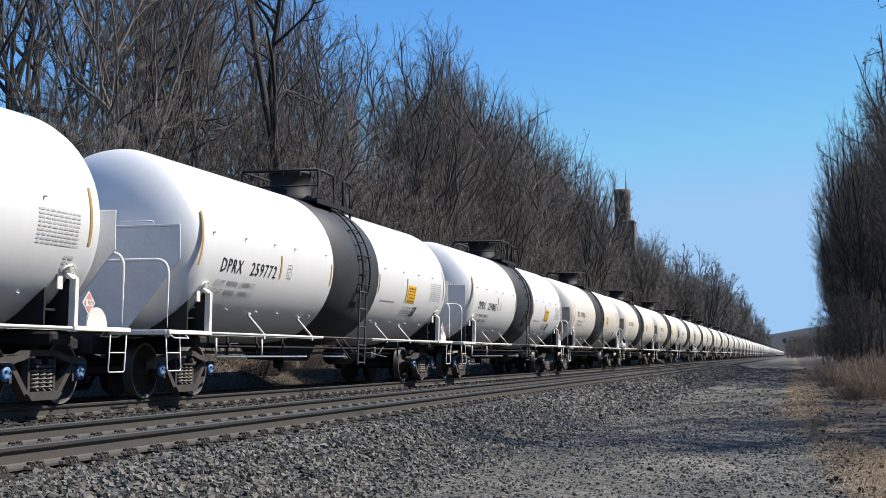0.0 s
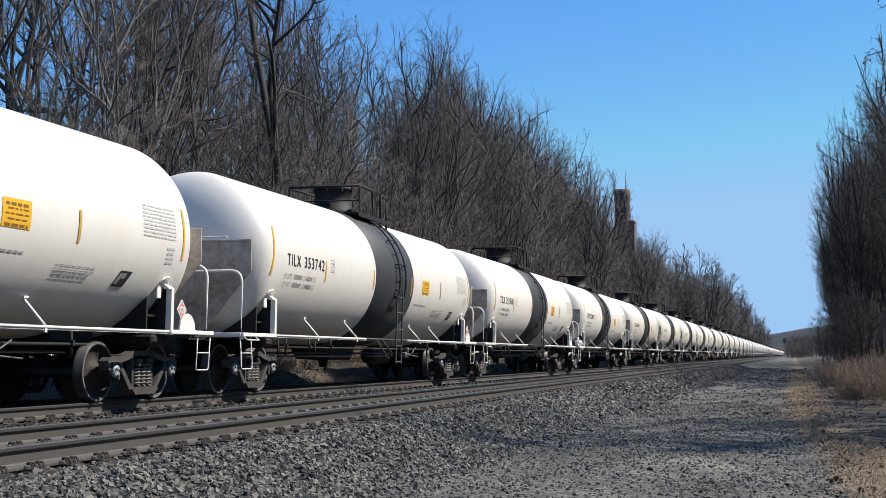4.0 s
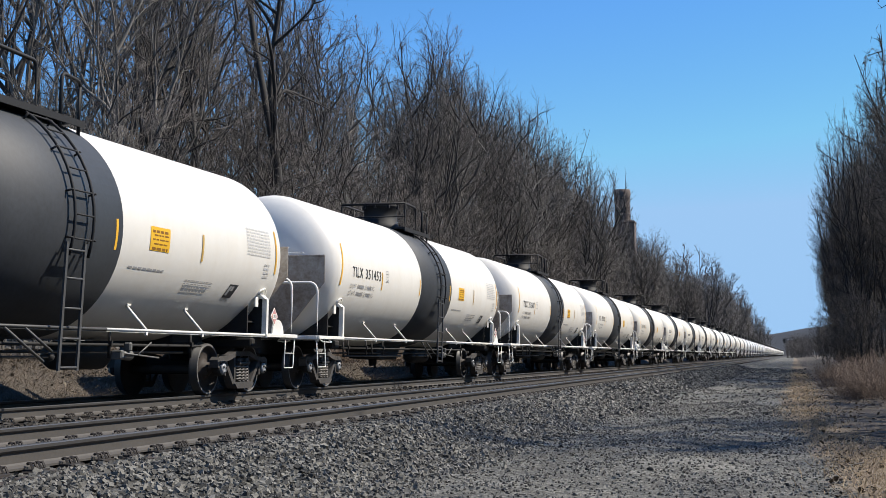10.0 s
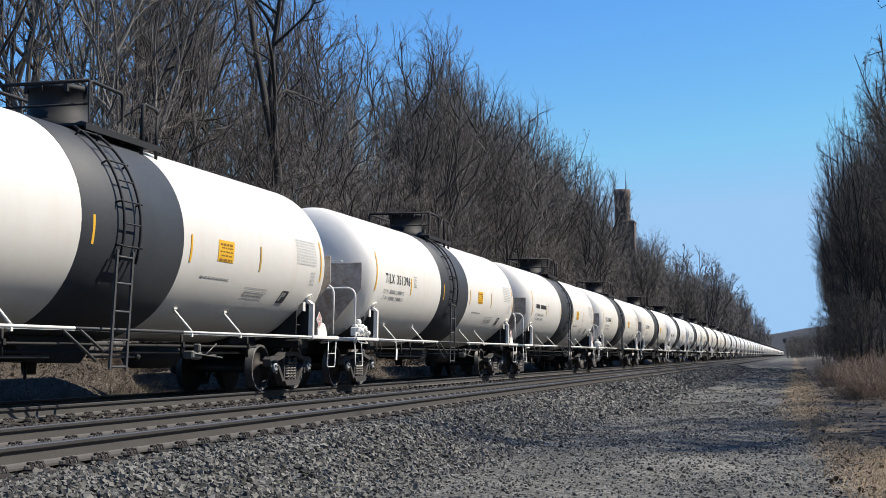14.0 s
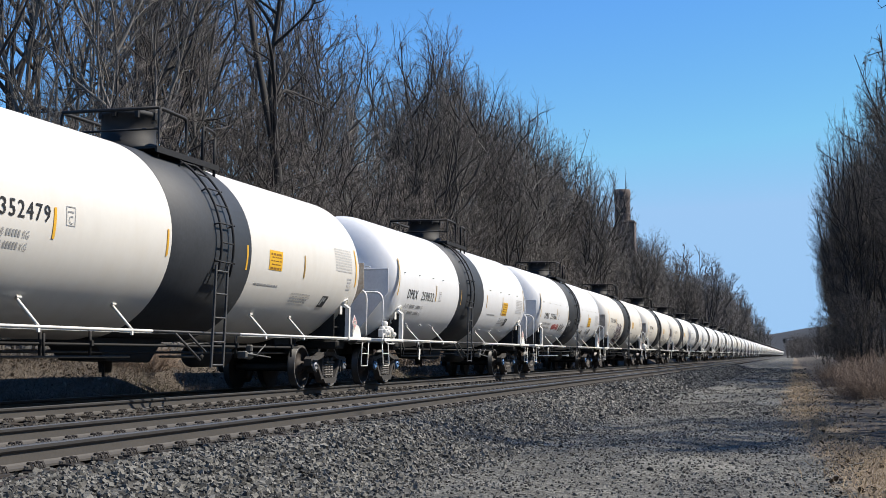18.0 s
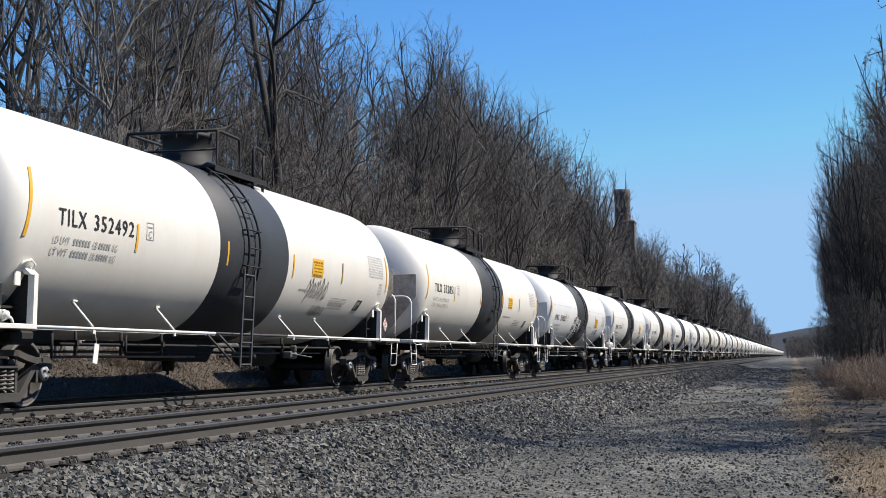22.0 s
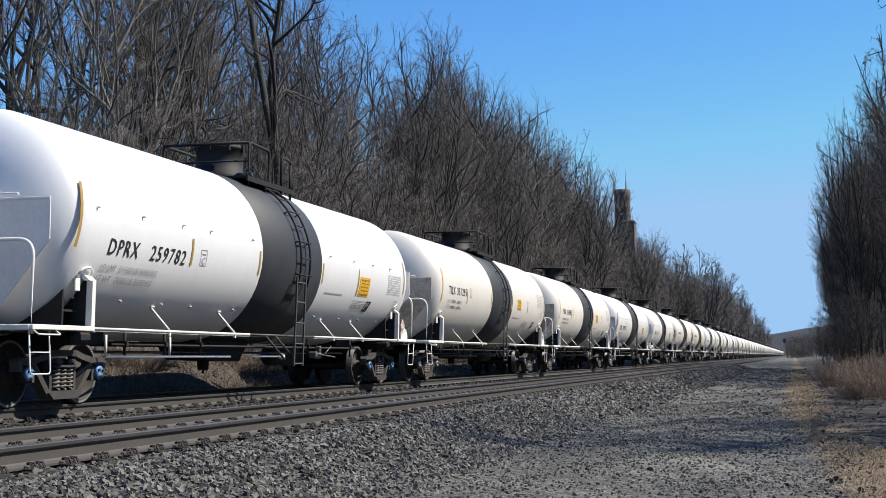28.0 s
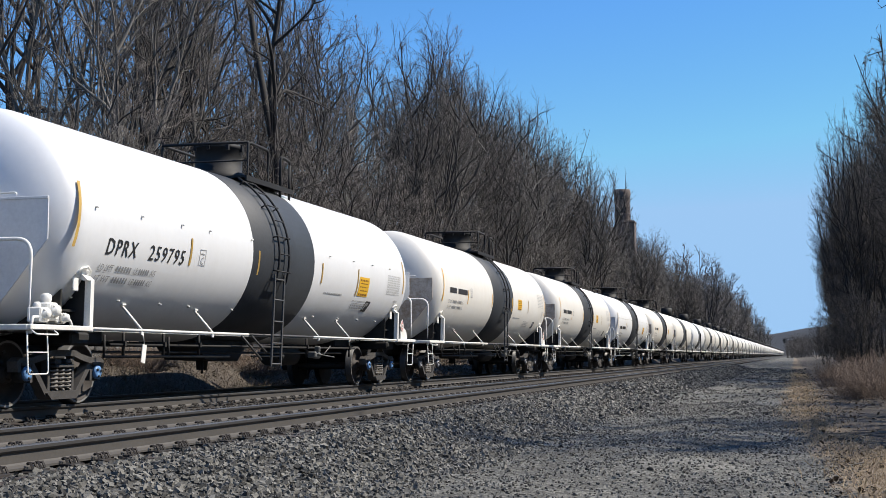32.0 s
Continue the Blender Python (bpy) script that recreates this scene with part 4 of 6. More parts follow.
    caps = "cap_grey" if a else "cap_blue"
    add_truck(car, -7.10, caps)
    add_truck(car, 7.10, caps)
    # markings on the side that faces the road
    def tape(y, z0, z1, mt, w=0.055, lean=0.0, name="reflective_tape"):
        g = Geo()
        patch(g, y - w / 2, y + w / 2, z0, z1, off=0.009, n=6, lean=lean)
        part(name, g, M[mt], car)
    t0 = -6.80 if a else -6.88      # where the lettering begins
    if a:
        tape(t0 - 0.70, 2.2, 3.1, "amber", 0.07, 0.18)
        for y, z0, z1, mt in ((t0 + 2.15, 2.22, 2.63, "amber"), (-1.50, 2.23, 2.64, "amber"), (1.50, 2.20, 2.64, "amber"), (4.28, 2.22, 2.66, "ochre"), (7.35, 2.2, 3.0, "amber")):
            tape(y, z0, z1, mt, 0.06)
        sign, sz, tb, tz, bk = (2.50, 3.12), (2.28, 2.64), (6.05, 7.08), (2.45, 2.96), (5.50, 5.84)
        fine = 2.0
    else:
        tape(t0 - 0.83, 2.16, 3.07, "ochre", 0.07, 0.17)
        for y, z0, z1 in ((t0 + 2.63, 2.14, 2.57), (-1.55, 2.15, 2.58), (1.70, 2.17, 2.58), (3.95, 2.02, 2.60), (7.35, 2.2, 3.0)):
            tape(y, z0, z1, "ochre", 0.06)
        sign, sz, tb, tz, bk = (4.06, 4.74), (2.02, 2.44), (6.08, 7.08), (2.12, 2.60), (4.72, 5.05)
        fine = 1.8
    g = Geo()
    patch(g, *sign, *sz, off=0.007, n=5)
    sg = part("notice", g, M["yellow"], car, "yellow notice with black print")
    g = Geo()
    w = sign[1] - sign[0]
    for k in range(5):
        z = sz[1] - 0.05 - k * (sz[1] - sz[0] - 0.06) / 4.6
        bars(g, sign[0] + 0.06 + 0.05 * (k % 2), sign[1] - 0.06, z - (0.04 if k in (0, 4) else 0.022), z, rnd)
    o = part("notice_print", g, M["notice_ink"], sg)
    o.location = (0.003, 0, 0)
    g = Geo()
    for k in range(9):
        z = tz[1] - k * (tz[1] - tz[0]) / 9
        bars(g, tb[0], tb[1], z - 0.028, z, rnd)
    for k in range(4):
        bars(g, tb[1] - 0.25, tb[1] - 0.02, tz[0] - 0.13 - k * 0.07, tz[0] - 0.09 - k * 0.07, rnd)
    tagged(part("data_panel", g, M["pale_ink"], car, "grey table of small print"), kind="stuff")
    g = Geo()
    patch(g, bk[0], bk[1], 1.70, 1.93, off=0.007, n=3, lean=0.5)
    bk_ = part("stencil_panel", g, M["ink"], car)
    g = Geo()
    patch(g, bk[0] + 0.05, bk[0] + 0.13, 1.74, 1.90, off=0.010, n=2, lean=0.5)
    patch(g, bk[0] + 0.19, bk[1] - 0.06, 1.82, 1.90, off=0.010, n=2, lean=0.5)
    part("stencil_print", g, M["grey_ink"], bk_)
    g = Geo()
    y = t0 + (2.42 if a else 2.95)
    zc_ = 2.56 if a else 2.30
    for q in ((y, y + 0.012, zc_ - 0.14, zc_ + 0.12), (y + 0.21, y + 0.222, zc_ - 0.14, zc_ + 0.12), (y, y + 0.222, zc_ + 0.11, zc_ + 0.122), (y, y + 0.222, zc_ - 0.14, zc_ - 0.128), (y + 0.04, y + 0.18, zc_ + 0.04, zc_ + 0.06)):
        patch(g, *q, n=2)
    write(g, "C", y + 0.06, y + 0.16, zc_ - 0.11, zc_ + 0.0)
    part("class_box", g, M["grey_ink"], car)
    g = Geo()
    bars(g, 2.0, 3.1, 1.98, 2.01, rnd)
    for k in range(4):
        bars(g, 3.9, 4.9 if k < 2 else 4.8, 1.90 - k * 0.055, 1.915 - k * 0.055 + (0.0 if k < 2 else 0.012), rnd)
    tagged(part("small_print", g, M["grey_ink"], car), "rows of small grey print", kind="stuff")
    if not a:      # fixing studs that stand out of the jacket
        g = Geo()
        for y in (-7.2, -5.9, -4.6, -3.6, -1.9, 2.1, 3.6, 4.9, 6.2):
            for z in (1.50, 2.75):
                p_ = wrap(y, z, 0.0)
                g.lathe([(0, 0.018), (0.04, 0.016), (0.05, 0.008)], "x", p_, seg=6)
        tagged(part("jacket_studs", g, M["white"], car), "small welded studs", kind="stuff")
    return car


TEMPLATE = {"a": build_car("a"), "b": build_car("b")}

VALVE = {-3, -6, 4, 5, 7, 9, 12, 15, 16, 22}      # cars with the brake valve on the leading platform
TURNED = VALVE                          # cars coupled the other way round: band and ladder nearer the front
SLACK = {7: -0.1, 8: -0.05, 9: -0.25, 10: -0.3, 11: -0.3, 12: 0.2, 13: 0.15, 15: -0.05, 16: -0.1, 17: -0.15, 18: -0.2, 19: -0.2, 20: -0.2, 21: -0.15, 22: -0.15}   # coupler slack
LABELS = {"a": "warm white tank car with dark grey band, lightly soiled", "b": "bright white tank car with dark grey band, clean", "c": "greyish white tank car with dark grey band, soiled"}
train = {}
used = set()
for k, kind, number in CARS:
    src = TEMPLATE[kind]
    car = src if kind not in used else copy_thing(src, Matrix.Identity(4))
    used.add(kind)
    train[k] = car
for k, kind, number in CARS:
    car = train[k]
    tagged(car, LABELS[kind])
    rnd = random.Random(100 + k)
    a = kind == "a"
    t0, z0, z1, wd = (-6.76, 2.42, 2.64, 1.99) if a else (-6.84, 2.13, 2.355, 2.36)
    lean = 0.0 if a else 0.16
    g = Geo()
    if number:
        gap = 0.345 if a else 0.36
        write(g, "TILX" if a else "DPRX", t0, t0 + wd * gap, z0, z1, lean, bold=0.005, spacing=1.22)
        part("reporting_mark", g, M["ink"], car)
        g = Geo()
        write(g, number, t0 + wd * (0.45 if a else 0.52), t0 + wd, z0, z1, lean, bold=0.005, spacing=1.22)
    else:
        patch(g, t0, t0 + wd * 0.37, z0 + 0.04, z1 - 0.03, n=3)
        part("reporting_mark", g, M["ink"], car)
        g = Geo()
        patch(g, t0 + wd * 0.46, t0 + wd, z0 + 0.04, z1 - 0.03, n=3)
    tagged(part("car_number", g, M["ink"], car), kind="stuff")
    g = Geo()
    zl = 2.235 if a else 1.955
    if number in WEIGHTS:
        for i, s in enumerate(WEIGHTS[number]):
            write(g, s, t0 - 0.08, t0 + 1.58 - 0.04 * i, zl - 0.06 - i * 0.155, zl + 0.035 - i * 0.155, lean)
    else:
        for i in range(2):
            q = zl - 0.06 - i * 0.155
            write(g, ("LD LMT", "LT WT")[i], t0 - 0.08, t0 + 0.32, q, q + 0.095, lean)
            for c_ in range(6):
                patch(g, t0 + 0.42 + c_ * 0.075, t0 + 0.465 + c_ * 0.075, q + 0.005, q + 0.09, n=1)
            write(g, "LB", t0 + 0.92, t0 + 1.03, q, q + 0.095, lean)
            for c_ in range(5):
                patch(g, t0 + 1.08 + c_ * 0.065, t0 + 1.118 + c_ * 0.065, q + 0.005, q + 0.09, n=1)
            write(g, "KG", t0 + 1.44, t0 + 1.58, q, q + 0.095, lean)
    tagged(part("weight_lettering", g, M["grey_ink"], car), kind="stuff")
    if k in TURNED:
        for o in car.children:
            if o.name.startswith("band"):
                o.location.y = -0.30
            elif o.name.startswith(("upper_ladder", "lower_ladder")):
                o.location.y -= 1.06
            elif o.name.startswith("strut"):
                o.location.y -= 0.85 if o.location.x >= 0 and o.rotation_euler.z == 0 else 0.0
    if k in (-3, 12):      # cars without the round guard at the trailing corner
        for o in list(car.children):
            if o.name.startswith("guard_plate"):
                bpy.data.objects.remove(o)
    if k in VALVE and not a:
        for o in car.children:
            if o.name.startswith("brake_rod"):
                o.data = SHARED["pipe_f_dark"] if o.data == SHARED["pipe_f"] else SHARED["pipe_r_dark"]
    if k in VALVE:
        part("control_valve", SHARED["valve"], None, car)
        part("hanging_tag", SHARED["tag"], None, car).location = (0, -5.6, 0)


def scrawl(g, y0, y1, z0, z1, w, seed, n=9, slant=0.5):
    """Fast looping marker strokes."""
    rr = random.Random(seed)
    for i in range(n):
        y = y0 + (y1 - y0) * (i + rr.uniform(-0.1, 0.4)) / n
        s_ = (y1 - y0) / n
        h = (z1 - z0)
        pts = [(y, z0 + h * rr.uniform(0.1, 0.4)), (y + s_ * 0.5 + slant * h * 0.3, z0 + h * rr.uniform(0.7, 1.0)), (y + s_ * 0.9 + slant * h * 0.2, z0 + h * rr.uniform(0.5, 0.8)), (y + s_ * 0.5, z0 + h * rr.uniform(0.0, 0.25)), (y + s_ * 1.3, z0 + h * rr.uniform(0.2, 0.6))]
        stroke(g, pts, w * rr.uniform(0.8, 1.2))


def paint_tags():
    def tag(k, g, mt, label, kind="stuff"):
        tagged(part("spray_tag", g, M[mt], train[k], label), kind=kind)
    # the large lettering on car 11, three layers of paint
    forms = [[(-4.22, 2.42), (-4.0, 1.62), (-3.62, 2.36)], [(-3.42, 2.28), (-3.52, 1.66)], [(-2.78, 2.30), (-3.14, 2.2), (-2.84, 1.92), (-3.2, 1.66)], [(-2.55, 2.34), (-2.5, 1.70), (-2.0, 1.86), (-2.2, 1.6), (-2.7, 1.5)], [(-4.28, 1.5), (-3.5, 1.42), (-2.6, 1.38)]]
    for w, off, mt, label in ((0.40, 0.007, "tag_white", "pale halo of sprayed lettering"), (0.33, 0.010, "ink", "black outline of sprayed lettering"), (0.25, 0.013, "maroon", "dark maroon sprayed lettering"), (0.06, 0.016, "tag_white", "pale highlights of sprayed lettering")):
        g = Geo()
        for q in forms:
            stroke(g, q, w, off)
        tag(11, g, mt, label)
    g = Geo()
    scrawl(g, -4.85, -4.5, 1.75, 2.1, 0.022, 5, 3)
    tag(11, g, "ink", "small black marker tag")
    g = Geo()
    scrawl(g, 2.3, 3.5, 1.75, 2.3, 0.022, 6, 8)
    scrawl(g, 3.0, 3.8, 1.5, 1.75, 0.02, 7, 5)
    tag(12, g, "ink", "thin black marker tag")
    g = Geo()
    scrawl(g, -4.8, -3.4, 1.72, 2.0, 0.035, 8, 10)
    tag(10, g, "red", "red marker scrawl")
    g = Geo()
    scrawl(g, -3.2, -2.2, 1.65, 2.05, 0.03, 9, 6, 0.9)
    scrawl(g, 2.2, 3.1, 1.62, 1.85, 0.025, 10, 6)
    tag(10, g, "ink", "black marker scrawl")
    g = Geo()
    scrawl(g, -1.4, -0.85, 1.9, 2.2, 0.02, 11, 6)
    for i in range(5):
        stroke(g, [(-0.95 + i * 0.05, 1.35), (-0.85 + i * 0.05, 1.75)], 0.02)
    tag(10, g, "tag_white", "grey chalk marks on the dark band")
    g, h = Geo(), Geo()
    for dark, light, y0, ym, y1, z0, z1 in (("HE", "IMA", -2.15, -1.62, -0.98, 2.08, 2.38), ("PA", "TROL", -2.42, -1.80, -1.05, 1.74, 2.02), ("YE", "RSOE", -2.62, -2.0, -1.0, 1.42, 1.68)):
        write(g, dark, y0, ym - 0.05, z0, z1, 0.3, 0.012, bold=0.006)
        write(h, light, ym, y1, z0, z1, 0.3, 0.016, bold=0.006)
    tag(14, g, "ink", "black sprayed words")
    for i in range(6):
        c, r = radians(i * 60), 0.16
        o_ = (-0.68 + 0.2 * math.cos(c), 2.0 + 0.2 * math.sin(c))
        stroke(h, [(o_[0] + r * 0.6 * math.cos(radians(q_)), o_[1] + r * 0.6 * math.sin(radians(q_))) for q_ in range(0, 361, 45)], 0.025, 0.016)
    scrawl(h, -0.85, -0.5, 1.9, 2.1, 0.02, 12, 3)
    scrawl(h, 1.0, 1.4, 1.5, 1.7, 0.015, 13, 4)
    tag(14, h, "tag_white", "white sprayed words and clover on the band")


paint_tags()

# cars further back, which never come near: fewer, joined pieces
def far_car_meshes():
    g = Geo()
    for y in (-7.1, 7.1):
        for x in (-1.0, 1.0):
            g.box(x - 0.08, x + 0.08, y - 1.0, y + 1.0, 0.3, 0.7)
        for d in (-0.889, 0.889):
            for x in (-0.74, 0.74):
                g.lathe([(-0.05, 0.455), (0.05, 0.455)], "x", (x, y + d, 0.457), seg=14)
    g.box(-0.5, 0.5, -8.9, -5.4, 0.7, 1.0)
    g.box(-0.5, 0.5, 5.4, 8.9, 0.7, 1.0)
    g.prism([(-1.7, 0.98), (-1.2, 0.62), (0.2, 0.58), (0.7, 0.98)], "x", -0.42, 0.42)
    g.lathe([(2.0, 0.1), (2.1, 0.27), (3.5, 0.27), (3.55, 0.1)], "y", (0.5, 0, 0.66), seg=10)
    gear = g.mesh("running_gear", M["grime"])
    g = Geo()
    for s in (1, -1):
        g.box(s * 1.5 - 0.03, s * 1.5 + 0.03, -7.1, 7.1, 1.03, 1.10)
        for e in (1, -1):
            g.box(s * 1.5 - 0.04, s * 1.5 + 0.04, e * 7.85 - 0.75, e * 7.85 + 0.75, 1.0, 1.12)
            g.box(s * 1.5 - 0.04, s * 1.5 + 0.04, e * 7.14 - 0.05, e * 7.14 + 0.05, 1.1, 1.78)
            g.tube(rounded([(s * 1.46, e * 8.52, 1.08), (s * 1.46, e * 8.52, 2.2), (0, e * 8.52, 2.2)], 0.2), 0.03, seg=5)
            for y in (2.4, 4.6):
                g.tube([(s * 1.5, e * y, 1.08), (s * 1.15, e * y, 1.47)], 0.025, seg=4)
    trim = g.mesh("white_trim", M["white"])
    g = Geo()
    top = TZ + TR
    g.lathe([(top - 0.1, 0.48), (top + 0.66, 0.48), (top + 0.72, 0.3)], "z", (0, 0.12, 0), seg=14)
    dome = g.mesh("manway_housing", M["black"])
    walk_ = Geo().box(-0.9, 0.9, -0.6, 1.7, top - 0.06, top - 0.01).mesh("top_walkway", M["black"])
    hand = Geo().tube(rounded([(0.9, -0.51, top), (0.9, -0.51, top + 0.6), (0.9, 1.6, top + 0.6), (0.9, 1.6, top)], 0.1), 0.03, seg=5).mesh("walkway_handrail", M["black"])
    ladder = Geo().prism([(-0.05, 0.5), (-0.05, 2.9), (0.58, 2.9), (0.58, 0.5), (0.52, 0.5), (0.52, 2.84), (0.01, 2.84), (0.01, 0.5)], "x", 1.66, 1.70).mesh("ladder", M["black"])
    crown = (("top_walkway", walk_), ("walkway_handrail", hand), ("ladder", ladder))
    g = Geo()
    g.prism([(-1.5, 2.77), (-1.5, 2.22), (-0.58, 1.11), (0.58, 1.11), (1.5, 2.22), (1.5, 2.77)], "y", -8.22, -8.19)
    g.prism([(-1.5, 2.77), (-1.5, 2.22), (-0.58, 1.11), (0.58, 1.11), (1.5, 2.22), (1.5, 2.77)], "y", 8.19, 8.22)
    return gear, trim, (dome, crown), {s: g.mesh("head_shields", M["shield_" + ("b" if s == "b" else "a")]) for s in "abc"}


def build_far_cars(first, last):
    gear, trim, crown, shields = far_car_meshes()
    prof = [(-APEX, 0.001)] + [(-CYL - (APEX - CYL) * math.cos(math.pi / 2 * i / 5), TR * math.sin(math.pi / 2 * i / 5)) for i in range(1, 6)]
    low = Geo().lathe(prof + [(-a, r) for a, r in prof[::-1]], "y", (0, 0, TZ), seg=36)
    tanks = {s: low.mesh("tank", M["tank_" + s]) for s in "abc"}
    rnd = random.Random(8)
    for k in range(first, last + 1):
        kind = rnd.choice("aabccc")
        car = thing("tank_car", LABELS[kind], "tank car", "tank cars of the train")
        part("tank", tanks[kind], None, car)
        part("band", SHARED["band"], None, car)
        for nm, me in (("running_gear", gear), ("white_trim", trim), ("manway_housing", crown[0]), *crown[1], ("head_shields", shields[kind])):
            part(nm, me, None, car)
        train[k] = car


build_far_cars(27, 118)

# ---- bare trees ----
class Wood:
    """Vertex and face store for branches, in arrays."""
    def __init__(self):
        self.v, self.f3, self.f4, self.n = [], [], [], 0

    def branch(self, p, r0, r1, sides, tip=False):
        p = np.asarray(p)
        k = len(p)
        t = p[-1] - p[0]
        t = t / (np.linalg.norm(t) + 1e-9)
        ref = np.array([0.0, 0, 1]) if abs(t[2]) < 0.85 else np.array([1.0, 0, 0])
        a = np.cross(t, ref)
        a /= np.linalg.norm(a)
        b = np.cross(t, a)
        ang = np.arange(sides) * 2 * math.pi / sides
        ringv = np.cos(ang)[:, None] * a + np.sin(ang)[:, None] * b
        rad = np.linspace(r0, r1, k)
        last = k - 1 if tip else k
        v = (p[:last, None, :] + rad[:last, None, None] * ringv[None]).reshape(-1, 3)
        n = self.n
        i = np.arange(sides)
        j = (i + 1) % sides
        for s in range(last - 1):
            o = n + s * sides
            self.f4.append(np.stack([o + i, o + j, o + sides + j, o + sides + i], 1))
        if tip:
            v = np.concatenate([v, p[-1:]])
            o = n + (last - 1) * sides
            self.f3.append(np.stack([o + i, o + j, np.full(sides, n + last * sides)], 1))
        self.v.append(v)
        self.n += len(v)

    def branches(self, p, r0, r1, sides):
        """Many tapering branches at once, each ending in a point: p holds their paths."""
        n_, k, _ = p.shape
        t = p[:, -1] - p[:, 0]
        t = t / (np.linalg.norm(t, axis=1)[:, None] + 1e-9)
        ref = np.where(np.abs(t[:, 2:3]) < 0.85, np.array([[0.0, 0, 1]]), np.array([[1.0, 0, 0]]))
        a = np.cross(t, ref)
        a /= np.linalg.norm(a, axis=1)[:, None]
        b = np.cross(t, a)
        ang = np.arange(sides) * 2 * math.pi / sides
        ring = np.cos(ang)[None, :, None] * a[:, None] + np.sin(ang)[None, :, None] * b[:, None]
        r0, r1 = np.broadcast_to(r0, (n_,)), np.broadcast_to(r1, (n_,))
        rad = r0[:, None] + (r1 - r0)[:, None] * np.linspace(0, 1, k)[None, :-1]
        v = (p[:, :-1, None, :] + rad[:, :, None, None] * ring[:, None]).reshape(n_, -1, 3)
        v = np.concatenate([v, p[:, -1:]], 1)
        each = v.shape[1]
        i = np.arange(sides)
        j = (i + 1) % sides
        o = self.n + np.arange(n_)[:, None, None] * each
        if k > 2:
            quads = np.concatenate([np.stack([c * sides + i, c * sides + j, (c + 1) * sides + j, (c + 1) * sides + i], 1) for c in range(k - 2)])
            self.f4.append((o + quads[None]).reshape(-1, 4))
        tips = np.stack([(k - 2) * sides + i, (k - 2) * sides + j, np.full(sides, each - 1)], 1)
        self.f3.append((o + tips[None]).reshape(-1, 3))
        self.v.append(v.reshape(-1, 3))
        self.n += n_ * each

    def mesh(self, name, mt):
        me = bpy.data.meshes.new(name)
        v = np.concatenate(self.v)
        f4 = np.concatenate(self.f4) if self.f4 else np.zeros((0, 4), int)
        f3 = np.concatenate(self.f3) if self.f3 else np.zeros((0, 3), int)
        me.vertices.add(len(v))
        me.vertices.foreach_set("co", v.astype(np.float32).ravel())
        me.loops.add(f4.size + f3.size)
        me.loops.foreach_set("vertex_index", np.concatenate([f4.ravel(), f3.ravel()]).astype(np.int32))
        me.polygons.add(len(f4) + len(f3))
        starts = np.concatenate([np.arange(len(f4)) * 4, f4.size + np.arange(len(f3)) * 3])
        me.polygons.foreach_set("loop_start", starts.astype(np.int32))
        me.polygons.foreach_set("use_smooth", np.ones(len(starts), bool))
        me.materials.append(mt)
        me.update(calc_edges=True)
        return me


def wander(rng, p, d, length, n, bend, up):
    """A wavering path from p along d; up: how strongly it turns to the sky."""
    pts = [np.array(p, float)]
    d = np.array(d, float)
    for _ in range(n):
        d = d + rng.normal(0, bend, 3) + np.array([0, 0, up])
        d /= np.linalg.norm(d)
        pts.append(pts[-1] + d * length / n)
    return np.array(pts), d


def turned(rng, d, angle):
    """A direction at that angle from d, anywhere round it."""
    a = np.cross(d, rng.normal(size=3))
    a /= np.linalg.norm(a)
    return d * math.cos(angle) + a * math.sin(angle)


def sprout(rng, parents, lengths, per, f0, f1, ratio, spread, up, segs, bend, crown):
    """Child branches along each parent path, kept inside an egg-shaped crown (centre height, half height, radius)."""
    n, k, _ = parents.shape
    u = f0 + (f1 - f0) * (np.arange(per)[None] + rng.uniform(0, 1, (n, per))) / per
    x = u * (k - 1)
    j = np.minimum(x.astype(int), k - 2)
    row = np.arange(n)[:, None]
    a, b = parents[row, j], parents[row, j + 1]
    at = (a + (b - a) * (x - j)[..., None]).reshape(-1, 3)
    ax = (b - a).reshape(-1, 3)
    ax /= np.linalg.norm(ax, axis=1)[:, None] + 1e-9
    side = np.cross(ax, rng.normal(size=ax.shape))
    side /= np.linalg.norm(side, axis=1)[:, None] + 1e-9
    ang = (spread * rng.uniform(0.6, 1.35, len(ax)))[:, None]
    d = ax * np.cos(ang) + side * np.sin(ang)
    ln = (lengths[:, None] * ratio * rng.uniform(0.55, 1.25, (n, per)) * (1.15 - 0.5 * u)).reshape(-1)
    size = np.array([crown[2], crown[2], crown[1]])
    o, q = (at - np.array([0, 0, crown[0]])) / size, d / size
    aa, bb, cc = (q * q).sum(1), 2 * (o * q).sum(1), (o * o).sum(1) - 1
    disc = bb * bb - 4 * aa * cc
    t = np.where(disc > 0, (-bb + np.sqrt(np.maximum(disc, 0))) / (2 * aa), 0.0)
    ln = np.clip(t * rng.uniform(0.85, 1.06, len(t)), 0.22 * ln, ln)
    pts = [at]
    for _ in range(segs):
        d = d + rng.normal(0, bend, d.shape) + np.array([0, 0, up])
        d /= np.linalg.norm(d, axis=1)[:, None]
        pts.append(pts[-1] + d * (ln / segs)[:, None])
    return np.stack(pts, 1), ln


